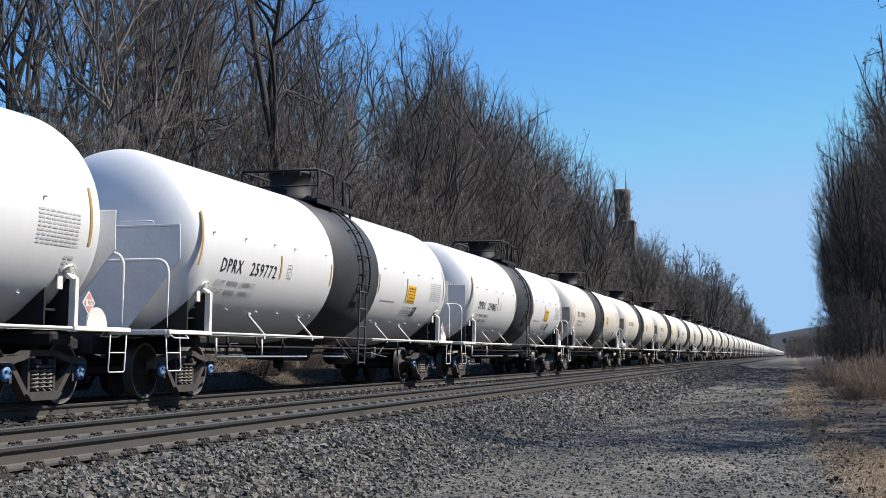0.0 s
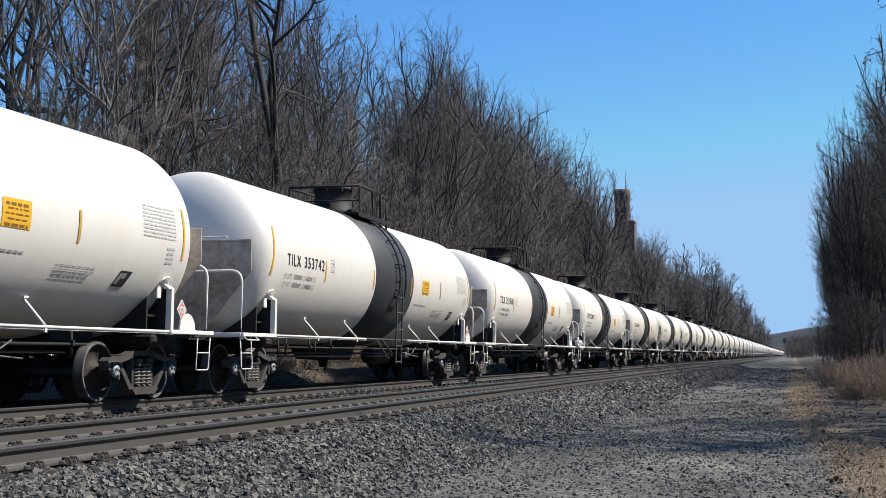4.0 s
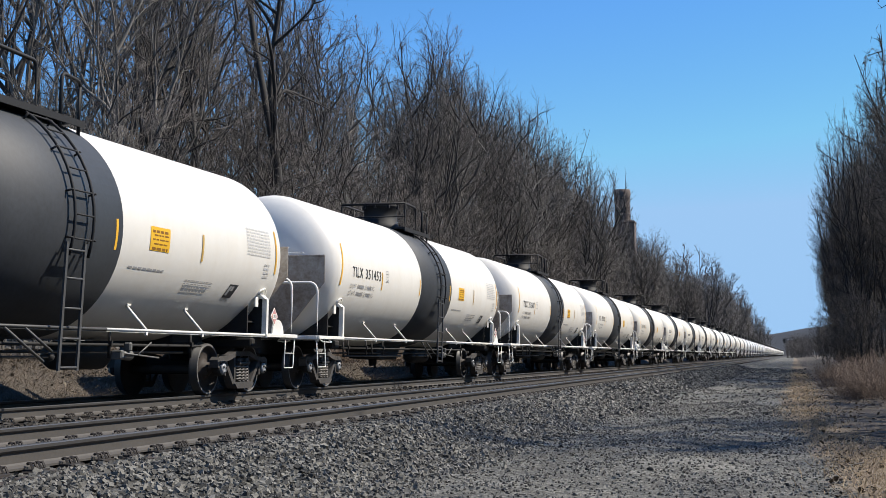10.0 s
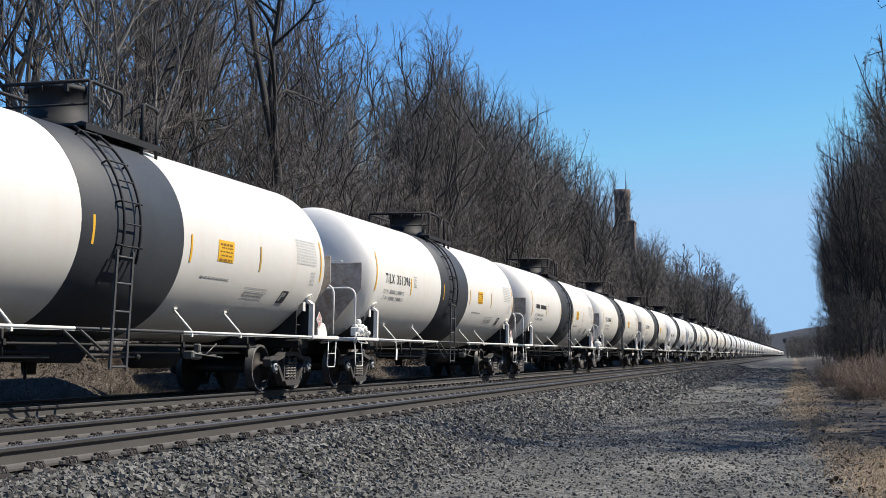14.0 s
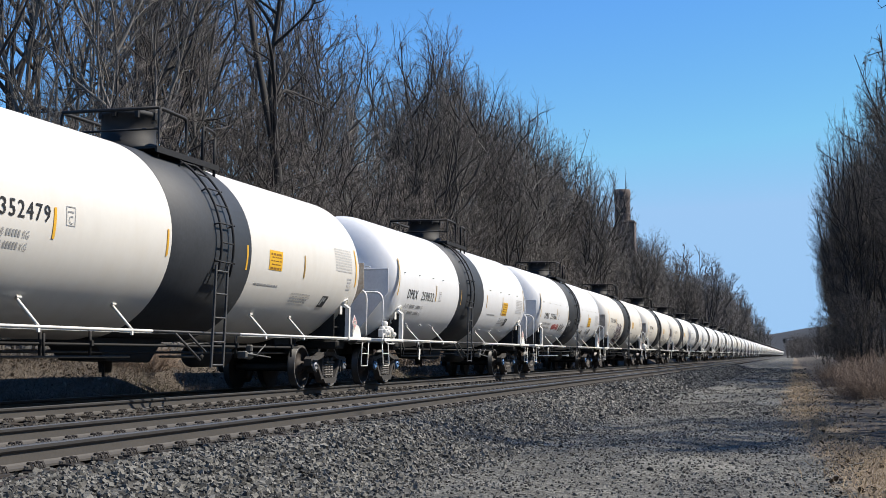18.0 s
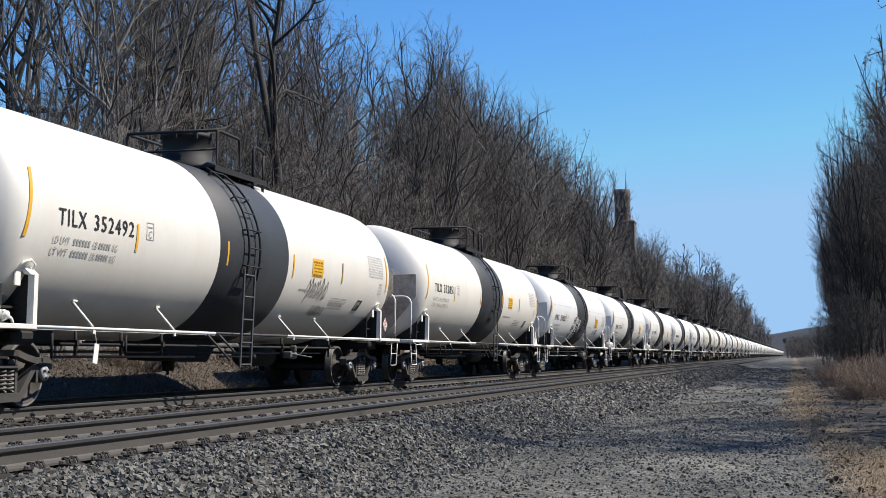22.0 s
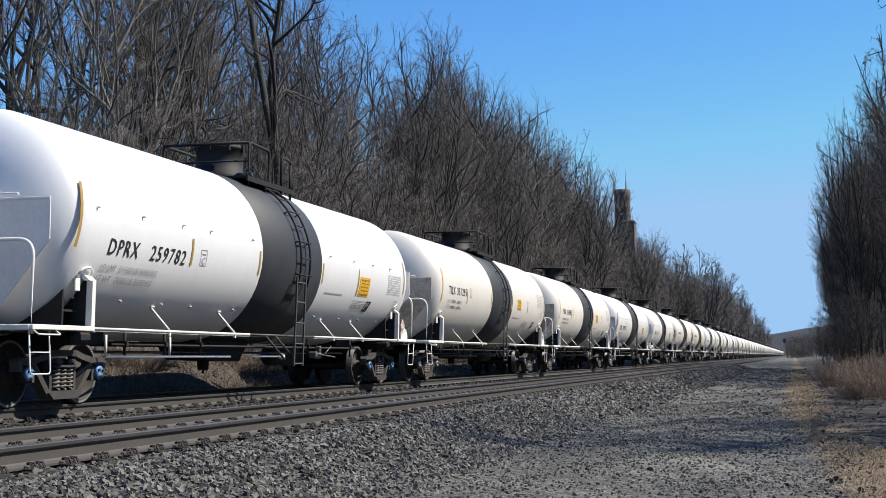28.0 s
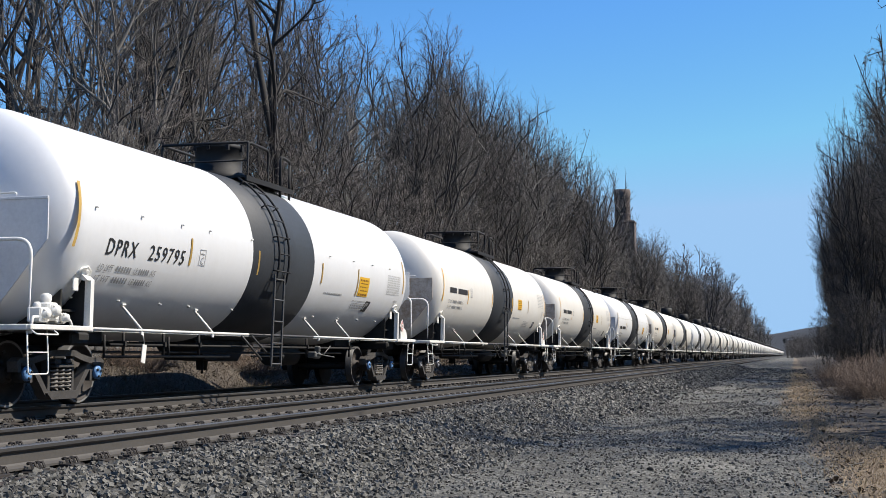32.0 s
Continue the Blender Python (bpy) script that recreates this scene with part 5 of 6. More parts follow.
def grow(seed, height, girth, first=0.3, limbs=14, spread=0.75, width=0.24, lean=(0, 0), fork=2, fine=(6, 5, 4), low=0.12, thin=0.9):
    """Meshes of a bare tree: the trunk with its limbs, and the crown of twigs."""
    rng = np.random.default_rng(seed)
    trunk, twigs = Wood(), Wood()
    crown = (height * (1 + low) / 2, height * (1 - low) / 2, height * width)
    n = 9
    p, d = wander(rng, (0, 0, -0.3), (lean[0], lean[1], 1.0), height * 0.93, n, 0.09, 0.04)
    trunk.branch(p, girth, girth * 0.10, 8)
    trunk.branch(np.array([(0, 0, -0.3), (0, 0, 0.25), (0, 0, 0.7)]), girth * 1.45, girth * 0.98, 8)
    stems = [p]
    for i in range(fork):
        at = rng.uniform(0.10, 0.42)
        q = p[int(at * n)]
        dd = turned(rng, np.array([lean[0], lean[1], 1.0]), rng.uniform(0.3, 0.55))
        dd[2] = abs(dd[2]) + 0.3
        p2, _ = wander(rng, q, dd, height * (0.95 - at) * rng.uniform(0.75, 0.95), n, 0.13, 0.10)
        g2 = girth * rng.uniform(0.5, 0.75)
        trunk.branch(p2, g2, g2 * 0.10, 7)
        stems.append(p2)
    stems = np.stack(stems)
    l1, n1 = sprout(rng, stems, np.full(len(stems), height), limbs, first, 0.98, 0.30, spread, 0.10, 6, 0.20, crown)
    trunk.branches(l1, np.clip(n1 * 0.017, 0.014, girth * 0.55), 0.006, 5)
    l2, n2 = sprout(rng, l1, n1, fine[0], 0.2, 1.0, 0.52, 0.62, 0.09, 4, 0.20, crown)
    trunk.branches(l2, np.clip(n2 * 0.0135, 0.009, 0.04), 0.005, 4)
    l3, n3 = sprout(rng, l2, n2, fine[1], 0.15, 1.0, 0.55, 0.60, 0.07, 3, 0.20, crown)
    twigs.branches(l3, np.clip(n3 * 0.010, 0.006, 0.014) * thin, 0.003 * thin, 3)
    if fine[2]:
        l4, n4 = sprout(rng, l3, np.maximum(n3, 0.5), fine[2], 0.15, 1.0, 0.62, 0.55, 0.05, 1, 0.12, crown)
        twigs.branches(l4, 0.0058 * thin, 0.002, 3)
    return trunk, twigs


def tree_kind(seed, twig="twig", **kw):
    t, c = grow(seed, **kw)
    return t.mesh("trunk", M["bark_pale" if twig == "twig_pale" else "bark"]), c.mesh("crown", M[twig])


def plant(kind, x, y, scale, turn, label, group, tilt=(0, 0), slim=1.0):
    t = thing("tree", label, "tree", group, at=pose(x, y, float(ground_z(x, y)) - 0.1, tilt[0], tilt[1], turn) @ Matrix.Diagonal((scale * slim, scale * slim, scale, 1)))
    part("trunk", kind[0], None, t)
    part("crown", kind[1], None, t)
    return t


KINDS = [tree_kind(11, height=20, girth=0.21, first=0.25, limbs=13, spread=0.85, width=0.25, fork=3),
         tree_kind(12, height=20, girth=0.16, first=0.2, limbs=12, spread=0.75, width=0.21, fork=3),
         tree_kind(13, twig="twig_pale", height=20, girth=0.14, first=0.15, limbs=12, spread=0.8, width=0.22, fork=3),
         tree_kind(14, height=20, girth=0.22, first=0.32, limbs=15, spread=0.95, width=0.24, fork=1, low=0.25),
         tree_kind(15, height=20, girth=0.16, first=0.15, limbs=12, spread=0.7, width=0.26, fork=3, lean=(0.16, 0.05)),
         tree_kind(16, twig="twig_pale", height=20, girth=0.13, first=0.1, limbs=13, spread=0.85, width=0.23, fork=3, lean=(-0.08, 0.08), low=0.05)]
BACK = [tree_kind(17, height=20, girth=0.16, first=0.15, limbs=12, spread=0.8, width=0.25, fork=3, fine=(5, 5, 4), thin=1.1),
        tree_kind(18, height=20, girth=0.14, first=0.15, limbs=12, spread=0.75, width=0.24, fork=3, fine=(5, 5, 4), thin=1.1)]
BUSH = [tree_kind(21, twig="twig_pale", height=5.5, girth=0.04, first=0.05, limbs=7, spread=0.8, width=0.42, fork=6, fine=(5, 5, 3), low=0.0, thin=0.8),
        tree_kind(22, height=7.0, girth=0.05, first=0.05, limbs=7, spread=0.8, width=0.36, fork=6, fine=(5, 5, 3), low=0.0, thin=0.8)]

LEFT_LABEL, RIGHT_LABEL = "bare grey-brown woodland tree behind the tracks", "tall bare tree at the edge of the gravel road"
rnd = random.Random(77)


def build_left_woods():
    # trees that stand out: place, kind, scale, turn, tilt
    for x, y, k, s, turn, tilt in ((-18.0, 43.8, 3, 1.2, 30, (0, 1.5)), (-19.0, 101, 4, 1.02, 200, (0, 9)), (-18.5, 33.5, 1, 0.85, 80, (0, 8)), (-20.5, 39, 3, 1.0, 10, (0, 4)),
                                   (-19.5, 67, 1, 1.0, 0, (0, 0)), (-19.5, 72.5, 1, 1.07, 140, (0, 3)), (-20.5, 29, 1, 1.1, 250, (0, 3)), (-20, 89, 0, 1.12, 60, (0, 0)), (-22, 128, 0, 1.16, 20, (0, 0)), (-24, 150, 1, 1.25, 230, (0, 2))):
        plant(KINDS[k], x, y, s, turn, LEFT_LABEL, "trees behind the train", tilt, 0.82)
    y = 24.0
    while y < 260:
        for x0, x1, chance in ((-19.5, -17.2, 0.7), (-24, -20, 0.9), (-31, -25, 0.95), (-42, -32, 0.95)):
            if -x0 * 1.30 > y or rnd.random() > chance:
                continue
            kind = rnd.choice(BACK) if x0 < -26 else KINDS[rnd.choice((0, 1, 1, 2, 2, 3, 4, 5, 5))]
            px = rnd.uniform(x0, x1)
            along = -20 * y / px
            if along < 57 and x0 < -21 and rnd.random() < 0.22:
                continue
            # the crest of the wood rises and falls along the line, with a gap before the chimney
            crest = min(float(np.interp(-20 * y / (px + d_), [56, 59, 61, 64, 70, 76, 80, 86, 94, 100, 105, 123, 142, 147, 150, 172, 178, 197, 225, 248, 314], [19.0, 17.0, 15.5, 17.2, 19.3, 19.6, 18.0, 19.4, 20.2, 20.2, 20.0, 23.5, 26.0, 22.0, 16.0, 17.0, 20.0, 22.5, 21.5, 17.5, 20.5])) for d_ in (-1.5, 0.0, 3.0))
            if along < 41:      # thin crowded stems
                crest = rnd.choice((19.0, 17.0, 14.0))
            elif along < 57:      # an open stand of tall trees over lower ones
                crest = 21.0 if rnd.random() < 0.16 else rnd.choice((12.5, 16.0, 14.5))
            s = min(29.0, crest * -px / 20) / 20 * rnd.uniform(0.88, 1.12)
            plant(kind, px, y + rnd.uniform(-1.5, 1.5), s, rnd.uniform(0, 360), LEFT_LABEL, "trees behind the train", (rnd.uniform(-4, 4), rnd.uniform(-4, 6)), 0.82)
        y += 3.9 + y * 0.012
    y = 20.0
    while y < 170:
        for x0, x1 in ((-18.2, -15.8), (-23, -18.5)):
            if -x0 * 1.1 > y:
                continue
            t = plant(BUSH[rnd.choice((0, 1, 1))], rnd.uniform(x0, x1), y + rnd.uniform(-0.7, 0.7), rnd.uniform(0.7, 1.35) * (1.3 if x0 < -20 else 1.0), rnd.uniform(0, 360), "tangled bare shrub at the foot of the wood", "shrubs behind the train")
            t.name = "shrub"
            t["category"] = "shrub"
        y += rnd.uniform(1.1, 2.2) * (1 + y / 80)


def build_right_woods():
    y = 62.0
    while y < 300:
        for x0, x1, chance in ((6.2, 8.2, 0.95), (9, 13, 0.95), (14, 22, 0.8)):
            if rnd.random() > chance or x0 < 0.035 * y - 1.0:
                continue
            k = rnd.choice((0, 1, 1, 3, 4, 4))
            plant(KINDS[k], rnd.uniform(x0, x1), y + rnd.uniform(-2, 2), rnd.uniform(0.9, 1.15) * (1.0 if x0 < 8 else 1.12), rnd.uniform(0, 360), RIGHT_LABEL, "trees beside the road", (rnd.uniform(-3, 3), rnd.uniform(-3, 3)), 0.78)
        y += 5.0 + y * 0.012
    for y in range(88, 250, 6):
        plant(KINDS[rnd.choice((0, 1, 4, 1))], 2.5 + 0.0158 * y + rnd.uniform(0, 1.3), y + rnd.uniform(-2, 2), rnd.uniform(0.9, 1.12), rnd.uniform(0, 360), RIGHT_LABEL, "trees beside the road", (rnd.uniform(-3, 3), rnd.uniform(-3, 2)), 0.58)
    for y in range(50, 170, 5):
        t = plant(BUSH[1], rnd.uniform(3.2, 6.5), y + rnd.uniform(-2, 2), rnd.uniform(0.5, 1.0), rnd.uniform(0, 360), "bare shrub under the roadside trees", "shrubs beside the road")
        t.name = "shrub"
        t["category"] = "shrub"
    # trees beside the camera, whose branches shade the road
    pole = tree_kind(25, height=17, girth=0.17, first=0.35, limbs=15, spread=0.8, width=0.22, fork=2, fine=(6, 4, 0), low=0.3)
    for x, y, s, turn in ((8.6, 21.8, 1.0, 140), (9.2, 25.8, 0.95, 215), (8.9, 31.0, 1.0, 300), (10.2, 37.0, 0.9, 75)):
        plant(pole, x, y, s, turn, "slender bare tree at the edge of the gravel road", "trees beside the road")
    for x, y, k, s, turn in ((12.5, 33, 1, 0.8, 160), (11.5, 46, 0, 0.8, 75), (11.6, 38, 3, 0.75, 250), (11.2, 54, 4, 0.7, 310)):
        plant(KINDS[k], x, y, s, turn, RIGHT_LABEL, "trees beside the road")


def build_far_woods():
    """Woods in the distance, joined."""
    protos = []
    for seed in (31, 32, 33, 34):
        rng = np.random.default_rng(seed)
        w = Wood()
        h = 17.0
        egg = (h * 0.54, h * 0.46, h * 0.27)
        p, _ = wander(rng, (0, 0, -1), (0, 0, 1), h, 5, 0.06, 0.02)
        p2, _ = wander(rng, p[1], (0.35, 0.2, 1), h * 0.7, 5, 0.1, 0.05)
        w.branch(p, 0.22, 0.03, 4)
        w.branch(p2, 0.16, 0.03, 4)
        l1, n1 = sprout(rng, np.stack([p, p2]), np.array([h, h]), 10, 0.15, 0.98, 0.32, 0.8, 0.1, 3, 0.18, egg)
        w.branches(l1, 0.07, 0.02, 3)
        l2, n2 = sprout(rng, l1, n1, 5, 0.2, 1.0, 0.55, 0.65, 0.08, 2, 0.18, egg)
        w.branches(l2, 0.035, 0.012, 3)
        l3, _ = sprout(rng, l2, np.maximum(n2, 0.9), 3, 0.2, 1.0, 0.65, 0.6, 0.05, 1, 0.1, egg)
        w.branches(l3, 0.026, 0.008, 3)
        protos.append((np.concatenate(w.v), np.concatenate(w.f4), np.concatenate(w.f3)))
    rng = np.random.default_rng(9)
    def joined(name, spots, label):
        big = Wood()
        for x, y, s in spots:
            v, f4, f3 = protos[rng.integers(4)]
            t = rng.uniform(0, 6.28)
            c, sn = math.cos(t), math.sin(t)
            q = v * s * np.array([1, 1, rng.uniform(0.85, 1.15)])
            q = np.stack([q[:, 0] * c - q[:, 1] * sn + x, q[:, 0] * sn + q[:, 1] * c + y, q[:, 2] + ground_z(x, y)], 1)
            big.f4.append(f4 + big.n)
            big.f3.append(f3 + big.n)
            big.v.append(q)
            big.n += len(v)
        solid(name, big.mesh(name, M["far_twig"]), None, label, "woods", kind="stuff")
    spots = [(x, y, rng.uniform(0.95, 1.3) if y > -2.9 * x else rng.uniform(0.55, 0.85)) for x, y in zip(rng.uniform(-95, -42, 140), rng.uniform(0, 1, 140) ** 0.8 * 240 + 58)]
    spots += [(rng.uniform(-70, -17), rng.uniform(250, 620), rng.uniform(0.9, 1.2)) for _ in range(60)]
    spots += [(rng.uniform(-34, -17), rng.uniform(250, 620), rng.uniform(1.1, 1.42)) for _ in range(165)]
    spots += [(rng.uniform(-45, -16), rng.uniform(600, 1000), rng.uniform(1.15, 1.45)) for _ in range(60)]
    spots += [(rng.uniform(-3.0, 9.0) + 6 * (y < 500), y, rng.uniform(0.4, 0.65) * y / 620) for y in rng.uniform(400, 800, 130)]
    joined("far_woods", [q for q in spots if -q[0] < q[1] * 0.75 ], "bare grey-brown woods behind the line")
    # out-of-view woods, added only for reflections and to close the surroundings
    joined("roadside_woods", [(rng.uniform(25, 48), rng.uniform(-90, 95), rng.uniform(0.9, 1.2)) for _ in range(60)] + [(rng.uniform(-60, 40), rng.uniform(-150, -70), rng.uniform(0.9, 1.2)) for _ in range(30)], "unseen bare woods added beside and behind the gravel road")
    joined("far_roadside_woods", [(7 + rng.uniform(0, 1) * 40 + 0.012 * max(0, y - 300), y, rng.uniform(0.85, 1.2)) for y in rng.uniform(280, 1000, 90)], "bare woods along the far road")


build_left_woods()
build_right_woods()
build_far_woods()



def build_overhang():
    """A roadside tree with a long bough over the verge, hung with round seed balls."""
    x, y = 8.2, 27.0
    t = plant(KINDS[3], x, y, 0.85, 200, "bare roadside tree with hanging round seed balls", "trees beside the road")
    rng = np.random.default_rng(52)
    g0 = float(ground_z(x, y)) - 0.1
    m = t.matrix_basis.inverted()
    w = Wood()
    balls = Geo()
    for tip in ((1.75, 25.6, 7.05), (2.0, 26.0, 8.1), (2.1, 25.2, 6.2)):
        a, b = np.array([7.9, 27.0, 7.0]), np.array(tip)
        p = np.array([a + (b - a) * f + np.array([0, 0, 0.9 * math.sin(math.pi * f)]) + rng.normal(0, 0.07, 3) * (0 < f < 1) for f in np.linspace(0, 1, 9)])
        w.branch(p, 0.05, 0.008, 5, tip=True)
        for i in range(5, 9):
            for _ in range(4):
                q, d = wander(rng, p[min(i, 8)], turned(rng, (b - a) / np.linalg.norm(b - a), rng.uniform(0.4, 1.3)), rng.uniform(0.25, 0.7), 3, 0.3, 0.02)
                w.branch(q, 0.010, 0.004, 4, tip=True)
                for _ in range(3):
                    c = q[rng.integers(1, 4)]
                    w.branch(np.array([c, c + turned(rng, d, rng.uniform(0.4, 1.2)) * rng.uniform(0.08, 0.25)]), 0.006, 0.002, 3, tip=True)
                if rng.uniform() < 0.5:
                    c = q[3]
                    w.branch(np.array([c, c - np.array([0.01, 0, 0.1])]), 0.003, 0.002, 3)
                    balls.lathe([(-0.02, 0.004), (-0.014, 0.014), (0, 0.02), (0.014, 0.014), (0.02, 0.004)], "z", tuple(c - np.array([0.01, 0, 0.12])), seg=7)
    def local(vs):
        return [(np.c_[v, np.ones(len(v))] @ np.array(m).T)[:, :3] for v in vs]
    w.v, balls.v = local(w.v), local(balls.v)
    part("bough", w.mesh("bough", M["bark"]), None, t)
    tagged(part("seed_balls", balls, M["bark"], t), "small round hanging seed balls", kind="stuff")


build_overhang()

# ---- distance ----
def build_hill():
    g = Geo()
    n, rows = 60, 8
    v = []
    for j in range(rows):
        for i in range(n):
            x = -900 + 1500 * i / (n - 1)
            ridge = 27 + 7 * math.sin(x * 0.011 + 1.0) + 4 * math.sin(x * 0.043)
            v.append((x, 1150 + 70 * j + 25 * math.sin(x * 0.02 + j), -2 + ridge * math.sin(math.pi / 2 * j / (rows - 1)) + 2.0 * noise.noise((x * 0.05, j * 1.7, 0))))
    g.add(v, [(j * n + i, j * n + i + 1, (j + 1) * n + i + 1, (j + 1) * n + i) for j in range(rows - 1) for i in range(n - 1)], smooth=True)
    solid("far_hill", g, M["hill"], "low wooded hill far down the line", "hill", kind="structure")


def build_chimney():
    """A stout round brick stack on a square brick shaft."""
    x, y = -25.8, 203.0
    t = thing("brick_chimney", "old round brown brick chimney on a square base", "chimney", at=pose(x, y, float(ground_z(x, y))))
    g = Geo().lathe([(0, 1.42), (16.0, 1.34), (24.3, 1.20), (24.35, 1.26), (24.8, 1.28), (25.4, 1.33), (25.45, 1.30), (25.9, 1.26), (25.92, 0.95), (24.5, 0.9)], "z", seg=28)
    part("stack", g, M["brick"], t)
    g = Geo()
    for k in range(60):
        z = 12 + k * 0.22
        r = 1.40 - (z - 12) * 0.0155
        g.lathe([(z, r), (z + 0.012, r + 0.012), (z + 0.17, r + 0.012), (z + 0.18, r)], "z", seg=28, smooth=False)
    tagged(part("brick_course", g, M["brick"], t), "courses of brown brick", kind="stuff")
    g = Geo().box(0.0, 2.0, -1.3, 1.3, -0.5, 20.9, bevel=0.05).box(-0.1, 2.1, -1.4, 1.4, 20.5, 20.75, bevel=0.05)
    part("shaft", g, M["brick"], t)
    g = Geo().box(-1.75, 0.0, -1.5, 1.2, -0.5, 19.6, bevel=0.05)
    part("flue_block", g, M["brick"], t)


def build_gantry():
    """A cantilever signal over the line, far off."""
    t = thing("signal_gantry", "dark steel cantilever signal over the line far away", "signal gantry", at=pose(0, 600, 0))
    part("post", Geo().box(2.85, 3.15, -0.15, 0.15, -0.3, 9.2, bevel=0.05), M["black"], t)
    g = Geo().box(-5.2, 3.0, -0.4, 0.4, 7.6, 7.72).box(-5.2, 3.0, -0.4, 0.4, 8.7, 8.82)
    for i in range(4):
        g.tube([(-5.2 + i * 2.05, 0, 7.7), (-4.2 + i * 2.05, 0, 8.8)], 0.06, seg=4)
        g.tube([(-4.2 + i * 2.05, 0, 8.8), (-3.15 + i * 2.05, 0, 7.7)], 0.06, seg=4)
    part("truss", g, M["black"], t)
    for x in (-4.2, 0.6):
        part("signal_head", Geo().box(x - 0.5, x + 0.5, -0.9, -0.5, 6.6, 8.4, bevel=0.1), M["black"], t)
    part("sign", Geo().box(-2.9, -0.4, -0.62, -0.55, 7.8, 8.7, bevel=0.02), M["bridge"], t, "pale grey sign plate")


build_hill()
build_chimney()
build_gantry()

# ---- verge ----
def blades(n, place, height, width, seed, bend=0.5):
    """Dry stems: slim tapering three-sided stalks."""
    rng = np.random.default_rng(seed)
    w = Wood()
    x, y = place(rng, n)
    z = ground_z(x, y)
    h = height * rng.uniform(0.4, 1.2, n)
    dx, dy = rng.normal(0, bend, n) * h, rng.normal(0, bend, n) * h
    p = np.stack([np.stack([x, y, z - 0.02], 1), np.stack([x + dx * 0.4, y + dy * 0.4, z + h * 0.6], 1), np.stack([x + dx, y + dy, z + h * rng.uniform(0.7, 1.0, n)], 1)], 1)
    w.branches(p, width, width * 0.3, 3)
    return w


def build_verge():
    def strip(rng, n):
        y = 9 + 80 * rng.uniform(0, 1, n) ** 1.6
        return 0.2 + 0.75 * smooth(30, 11, y) + rng.normal(0, 0.30, n), y
    solid("dry_grass", blades(7000, strip, 0.11, 0.004, 41, 0.9).mesh("dry_grass", M["straw"]), None, "tan dry grass along the road edge", "grass", kind="stuff")
    def bank(rng, n):
        return rng.uniform(-16.4, -13.2, n), 15 + 75 * rng.uniform(0, 1, n) ** 1.4
    def patches(rng, n):
        y = 15 + 60 * rng.uniform(0, 1, n) ** 1.3
        return -13.7 + 0.5 * np.sin(y * 0.9) + rng.normal(0, 0.25, n), y
    solid("dry_weeds", blades(9000, bank, 0.20, 0.005, 42, 1.2).mesh("dry_weeds", M["weed"]), None, "straw-coloured dry weeds behind the train", "grass", kind="stuff")
    solid("brown_weeds", blades(7000, bank, 0.36, 0.005, 43, 0.9).mesh("brown_weeds", M["litter"]), None, "brown dead weeds behind the train", "grass", kind="stuff")
    solid("green_grass", blades(5000, patches, 0.14, 0.005, 46, 0.8).mesh("green_grass", M["moss"]), None, "patches of dull green grass behind the train", "grass", kind="stuff")
    # red-brown thickets of fine twigs beside the road
    rng = np.random.default_rng(44)
    for x, y, r, h in ((1.75, 39.5, 0.85, 1.35), (2.7, 37.5, 1.2, 1.5), (2.4, 42.5, 1.1, 1.55), (3.5, 44, 1.5, 1.7), (2.6, 49, 1.2, 1.5), (1.5, 52, 0.8, 1.1), (4.4, 40, 1.6, 1.7), (3.2, 58, 1.5, 1.7), (2.0, 66, 1.0, 1.4),
                       (-14.9, 27.5, 0.9, 0.75), (-14.6, 33.5, 1.0, 0.8), (-14.8, 36.5, 1.2, 0.95), (-15.2, 42, 1.2, 1.0), (-14.9, 48, 1.3, 1.0), (-15.0, 56, 1.4, 1.1)):
        w = Wood()
        for _ in range(170):
            a, q = rng.uniform(0, 6.28), r * math.sqrt(rng.uniform(0, 1))
            px, py = 0.7 * q * math.cos(a), 0.45 * q * math.sin(a)
            d = np.array([q * math.cos(a) * 0.5, q * math.sin(a) * 0.5, h * rng.uniform(0.45, 1.0) * (1 - 0.35 * (q / r) ** 2)])
            ln = np.linalg.norm(d)
            p, dd = wander(rng, (px, py, -0.05), d / ln, ln, 3, 0.26, 0.0)
            w.branch(p, 0.006, 0.002, 3, tip=True)
            for _ in range(9):
                u = rng.uniform(0.6, 2.95)
                b = p[int(u)] + (p[int(u) + 1] - p[int(u)]) * (u % 1)
                w.branch(np.array([b, b + turned(rng, dd, rng.uniform(0.3, 0.9)) * rng.uniform(0.15, 0.45)]), 0.0042, 0.001, 3, tip=True)
        ob = solid("bush", w.mesh("bush", M["brush"]), None, "red-brown thicket of fine bare stems", "bush", "thickets beside the road" if x > 0 else "thickets on the bank", at=pose(x, y, float(ground_z(x, y))))
    # fallen sticks and dead leaves under the thickets
    w = Wood()
    for _ in range(220):
        x, y = 0.7 + 3.5 * rng.uniform(0, 1), 13 + 35 * rng.uniform(0, 1) ** 1.3
        a, ln = rng.uniform(0, 6.28), rng.uniform(0.2, 1.3)
        z = float(ground_z(x, y))
        p, _ = wander(rng, (x, y, z + 0.01), (math.cos(a), math.sin(a), 0.04), ln, 3, 0.10, 0.0)
        p[:, 2] = ground_z(p[:, 0], p[:, 1]) + rng.uniform(0.01, 0.12)
        w.branch(p, rng.uniform(0.004, 0.012), 0.003, 4, tip=True)
    solid("fallen_sticks", w.mesh("fallen_sticks", M["twig_pale"]), None, "fallen grey sticks on leaf litter", "sticks", kind="stuff")
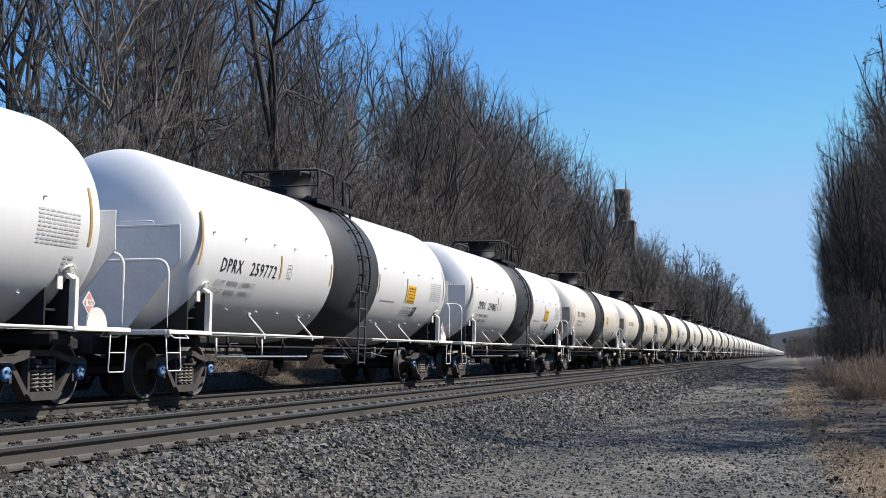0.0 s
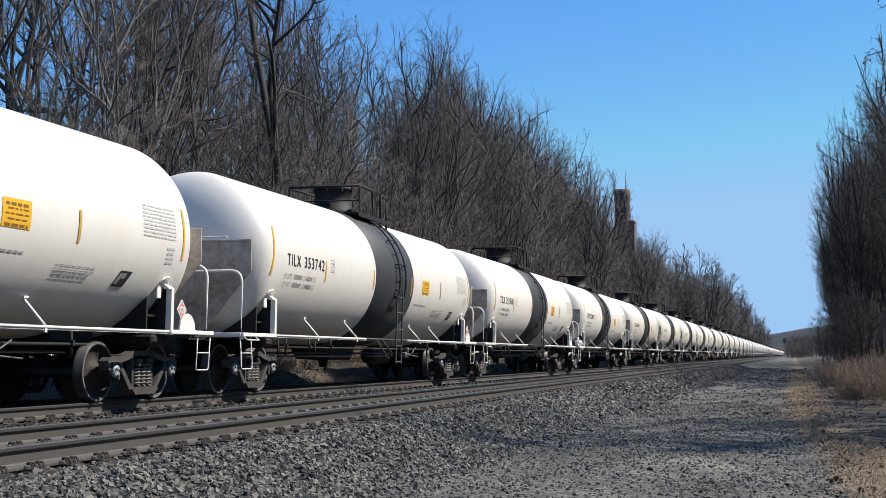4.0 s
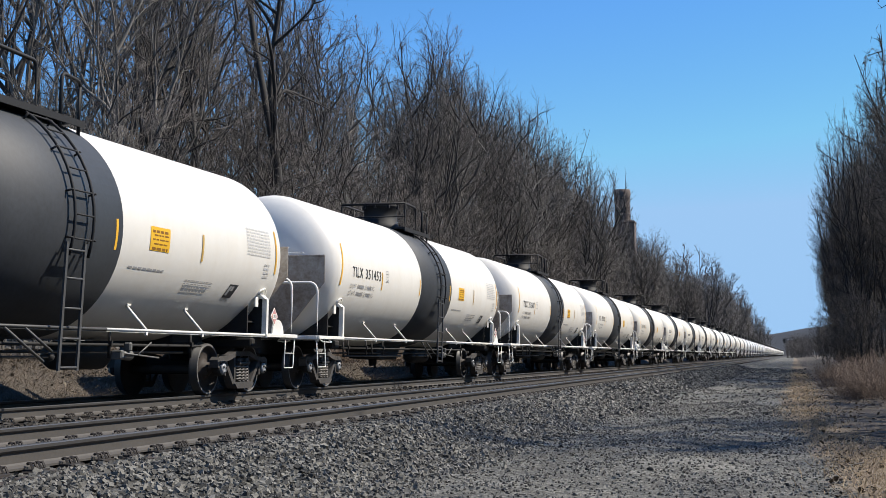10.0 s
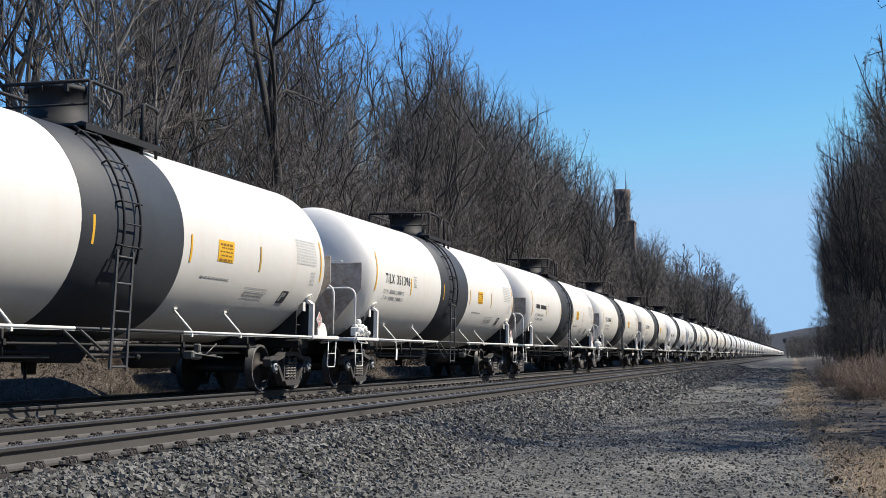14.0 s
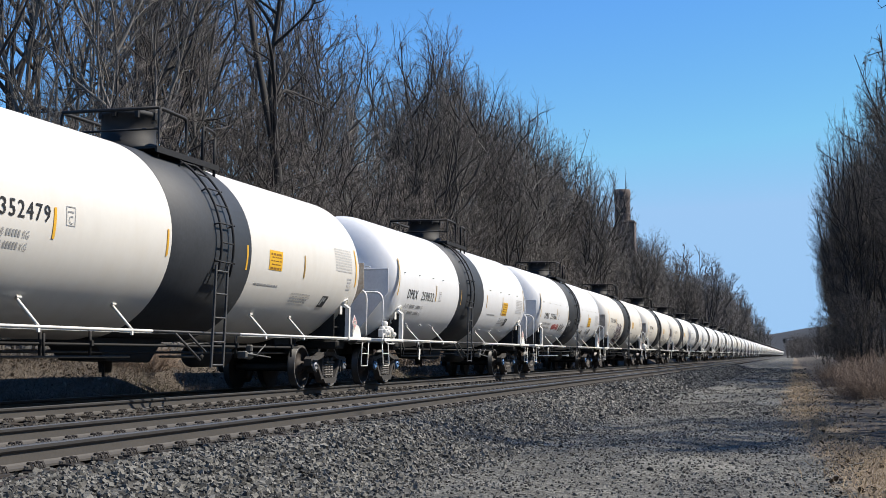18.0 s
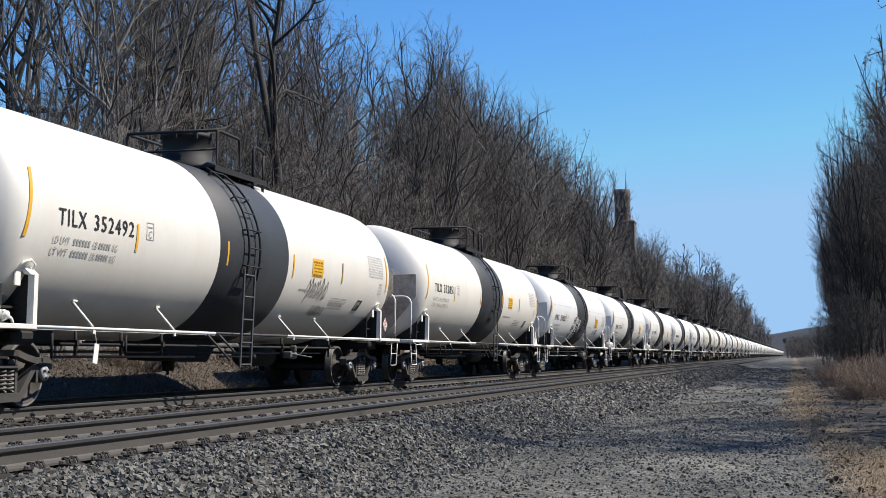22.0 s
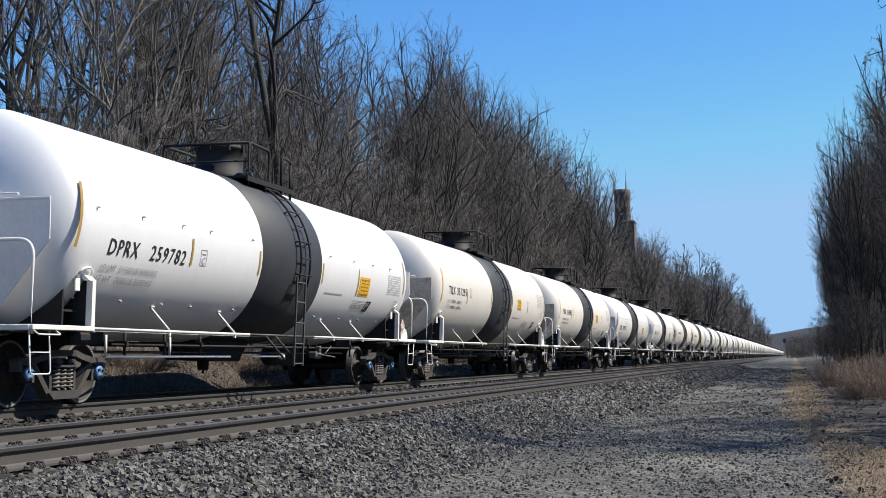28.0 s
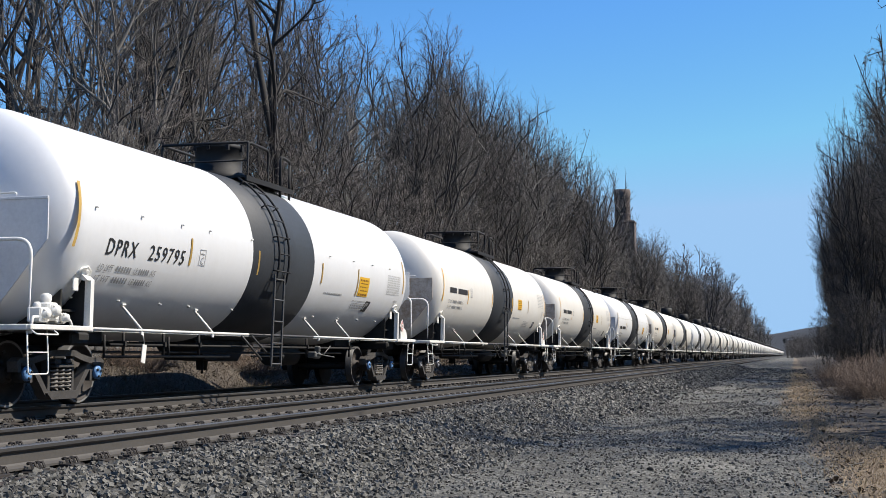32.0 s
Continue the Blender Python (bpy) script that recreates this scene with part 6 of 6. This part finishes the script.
    def leaves(name, n, x, y, mt, label, big):
        z = ground_z(x, y) + rng.uniform(0.005, 0.05, n)
        quad = np.array([(-1, -0.6, 0), (0, -0.75, 0.25), (1, -0.1, 0), (0.2, 0.75, 0.3), (-0.9, 0.5, 0.1)])
        t = rng.uniform(0, 6.28, n)
        q = quad[None] * (rng.uniform(0.4, 1.2, n) * big)[:, None, None]
        q[:, :, 2] += q[:, :, 0] * rng.normal(0, 0.5, n)[:, None]
        v = np.stack([q[:, :, 0] * np.cos(t)[:, None] - q[:, :, 1] * np.sin(t)[:, None] + x[:, None], q[:, :, 0] * np.sin(t)[:, None] + q[:, :, 1] * np.cos(t)[:, None] + y[:, None], q[:, :, 2] + z[:, None]], -1)
        g = Geo()
        g.add(v.reshape(-1, 3), (np.arange(n)[:, None] * 5 + np.arange(5)[None]).tolist())
        solid(name, g, mt, label, "leaves", kind="stuff")
    leaves("dead_leaves", 5000, rng.uniform(0.3, 4.5, 5000), 10 + 40 * rng.uniform(0, 1, 5000) ** 1.5, M["litter"], "curled brown dead leaves on the ground", 0.037)
    leaves("brown_leaves", 9000, rng.uniform(-16.6, -13.2, 9000), 15 + 65 * rng.uniform(0, 1, 9000) ** 1.3, M["litter"], "curled brown dead leaves on the bank", 0.04)
    leaves("bleached_leaves", 9000, rng.uniform(-16.6, -13.2, 9000), 15 + 65 * rng.uniform(0, 1, 9000) ** 1.3, M["pale_litter"], "bleached tan dead leaves on the bank", 0.034)


def build_stone_wall():
    """A rough low wall of grey stones along the foot of the wood."""
    rng = random.Random(61)
    x = -16.75
    wall = thing("stone_wall", "low rough grey stone wall at the foot of the wood", "stone wall", at=pose(x, 0, 1.05))
    shapes = []
    for k in range(4):
        bm = bmesh.new()
        bmesh.ops.create_cube(bm, size=1)
        bmesh.ops.bevel(bm, geom=bm.edges[:], offset=0.14, segments=1, affect="EDGES")
        for v in bm.verts:
            v.co += Vector([rng.uniform(-0.06, 0.06) for _ in range(3)])
        me = bpy.data.meshes.new("stone")
        bm.to_mesh(me)
        bm.free()
        me.materials.append(M["rock"])
        shapes.append(me)
    z = 0.0
    for course in range(3):
        h = (0.30, 0.27, 0.24)[course]
        y = 18.0 + rng.uniform(0, 0.3)
        while y < 38.0 - course * 1.3:
            w = rng.uniform(0.26, 0.62)
            o = part("stone", shapes[rng.randrange(4)], None, wall)
            o.matrix_basis = pose(rng.uniform(-0.04, 0.04), y + w / 2, z + h / 2 + rng.uniform(-0.015, 0.015), 0, 0, rng.uniform(-5, 5)) @ Matrix.Diagonal((0.42, w * 0.96, h * 0.97, 1))
            y += w
        z += h


build_verge()
build_stone_wall()

# ---- what moves: the train rolls towards and past the camera, slowly gaining speed ----
ROLL = (-186.016, 17.694132, 0.0148586658, -0.000753240773, 0.0000176537)


def rolled(t):
    return sum(c * t ** i for i, c in enumerate(ROLL))


def car_y(k, t):
    """Where the middle of car k is along the line."""
    return k * CAR - rolled(t) + 6.73 + SLACK.get(k, 0.0)


def motions():
    times = [i * 1.0 for i in range(33)]
    for k, car in train.items():
        walk(car, [(t, pose(TRAIN_X, car_y(k, t), RAIL)) for t in times])

    # wheels roll while a car is near enough for it to be told
    for k, kind, number in CARS:
        near = [i for i in range(961) if -14 < car_y(k, i / 30) < 62]
        if not near:
            continue
        first, last = near[0], near[-1]
        for o in train[k].children_recursive:
            if not o.name.startswith("wheelset"):
                continue
            y = o.location.y
            def turn(i):
                return pose(0, y, 0.457, math.degrees((rolled(i / 30) - rolled(first / 30)) / 0.457) % 360)
            rows = [(0.0, turn(first))] if first > 0 else []
            rows += [(i / 30, turn(i)) for i in range(first, last + 1)]
            if last < 960:
                rows.append((32.0, turn(last)))
            walk(o, rows)


motions()
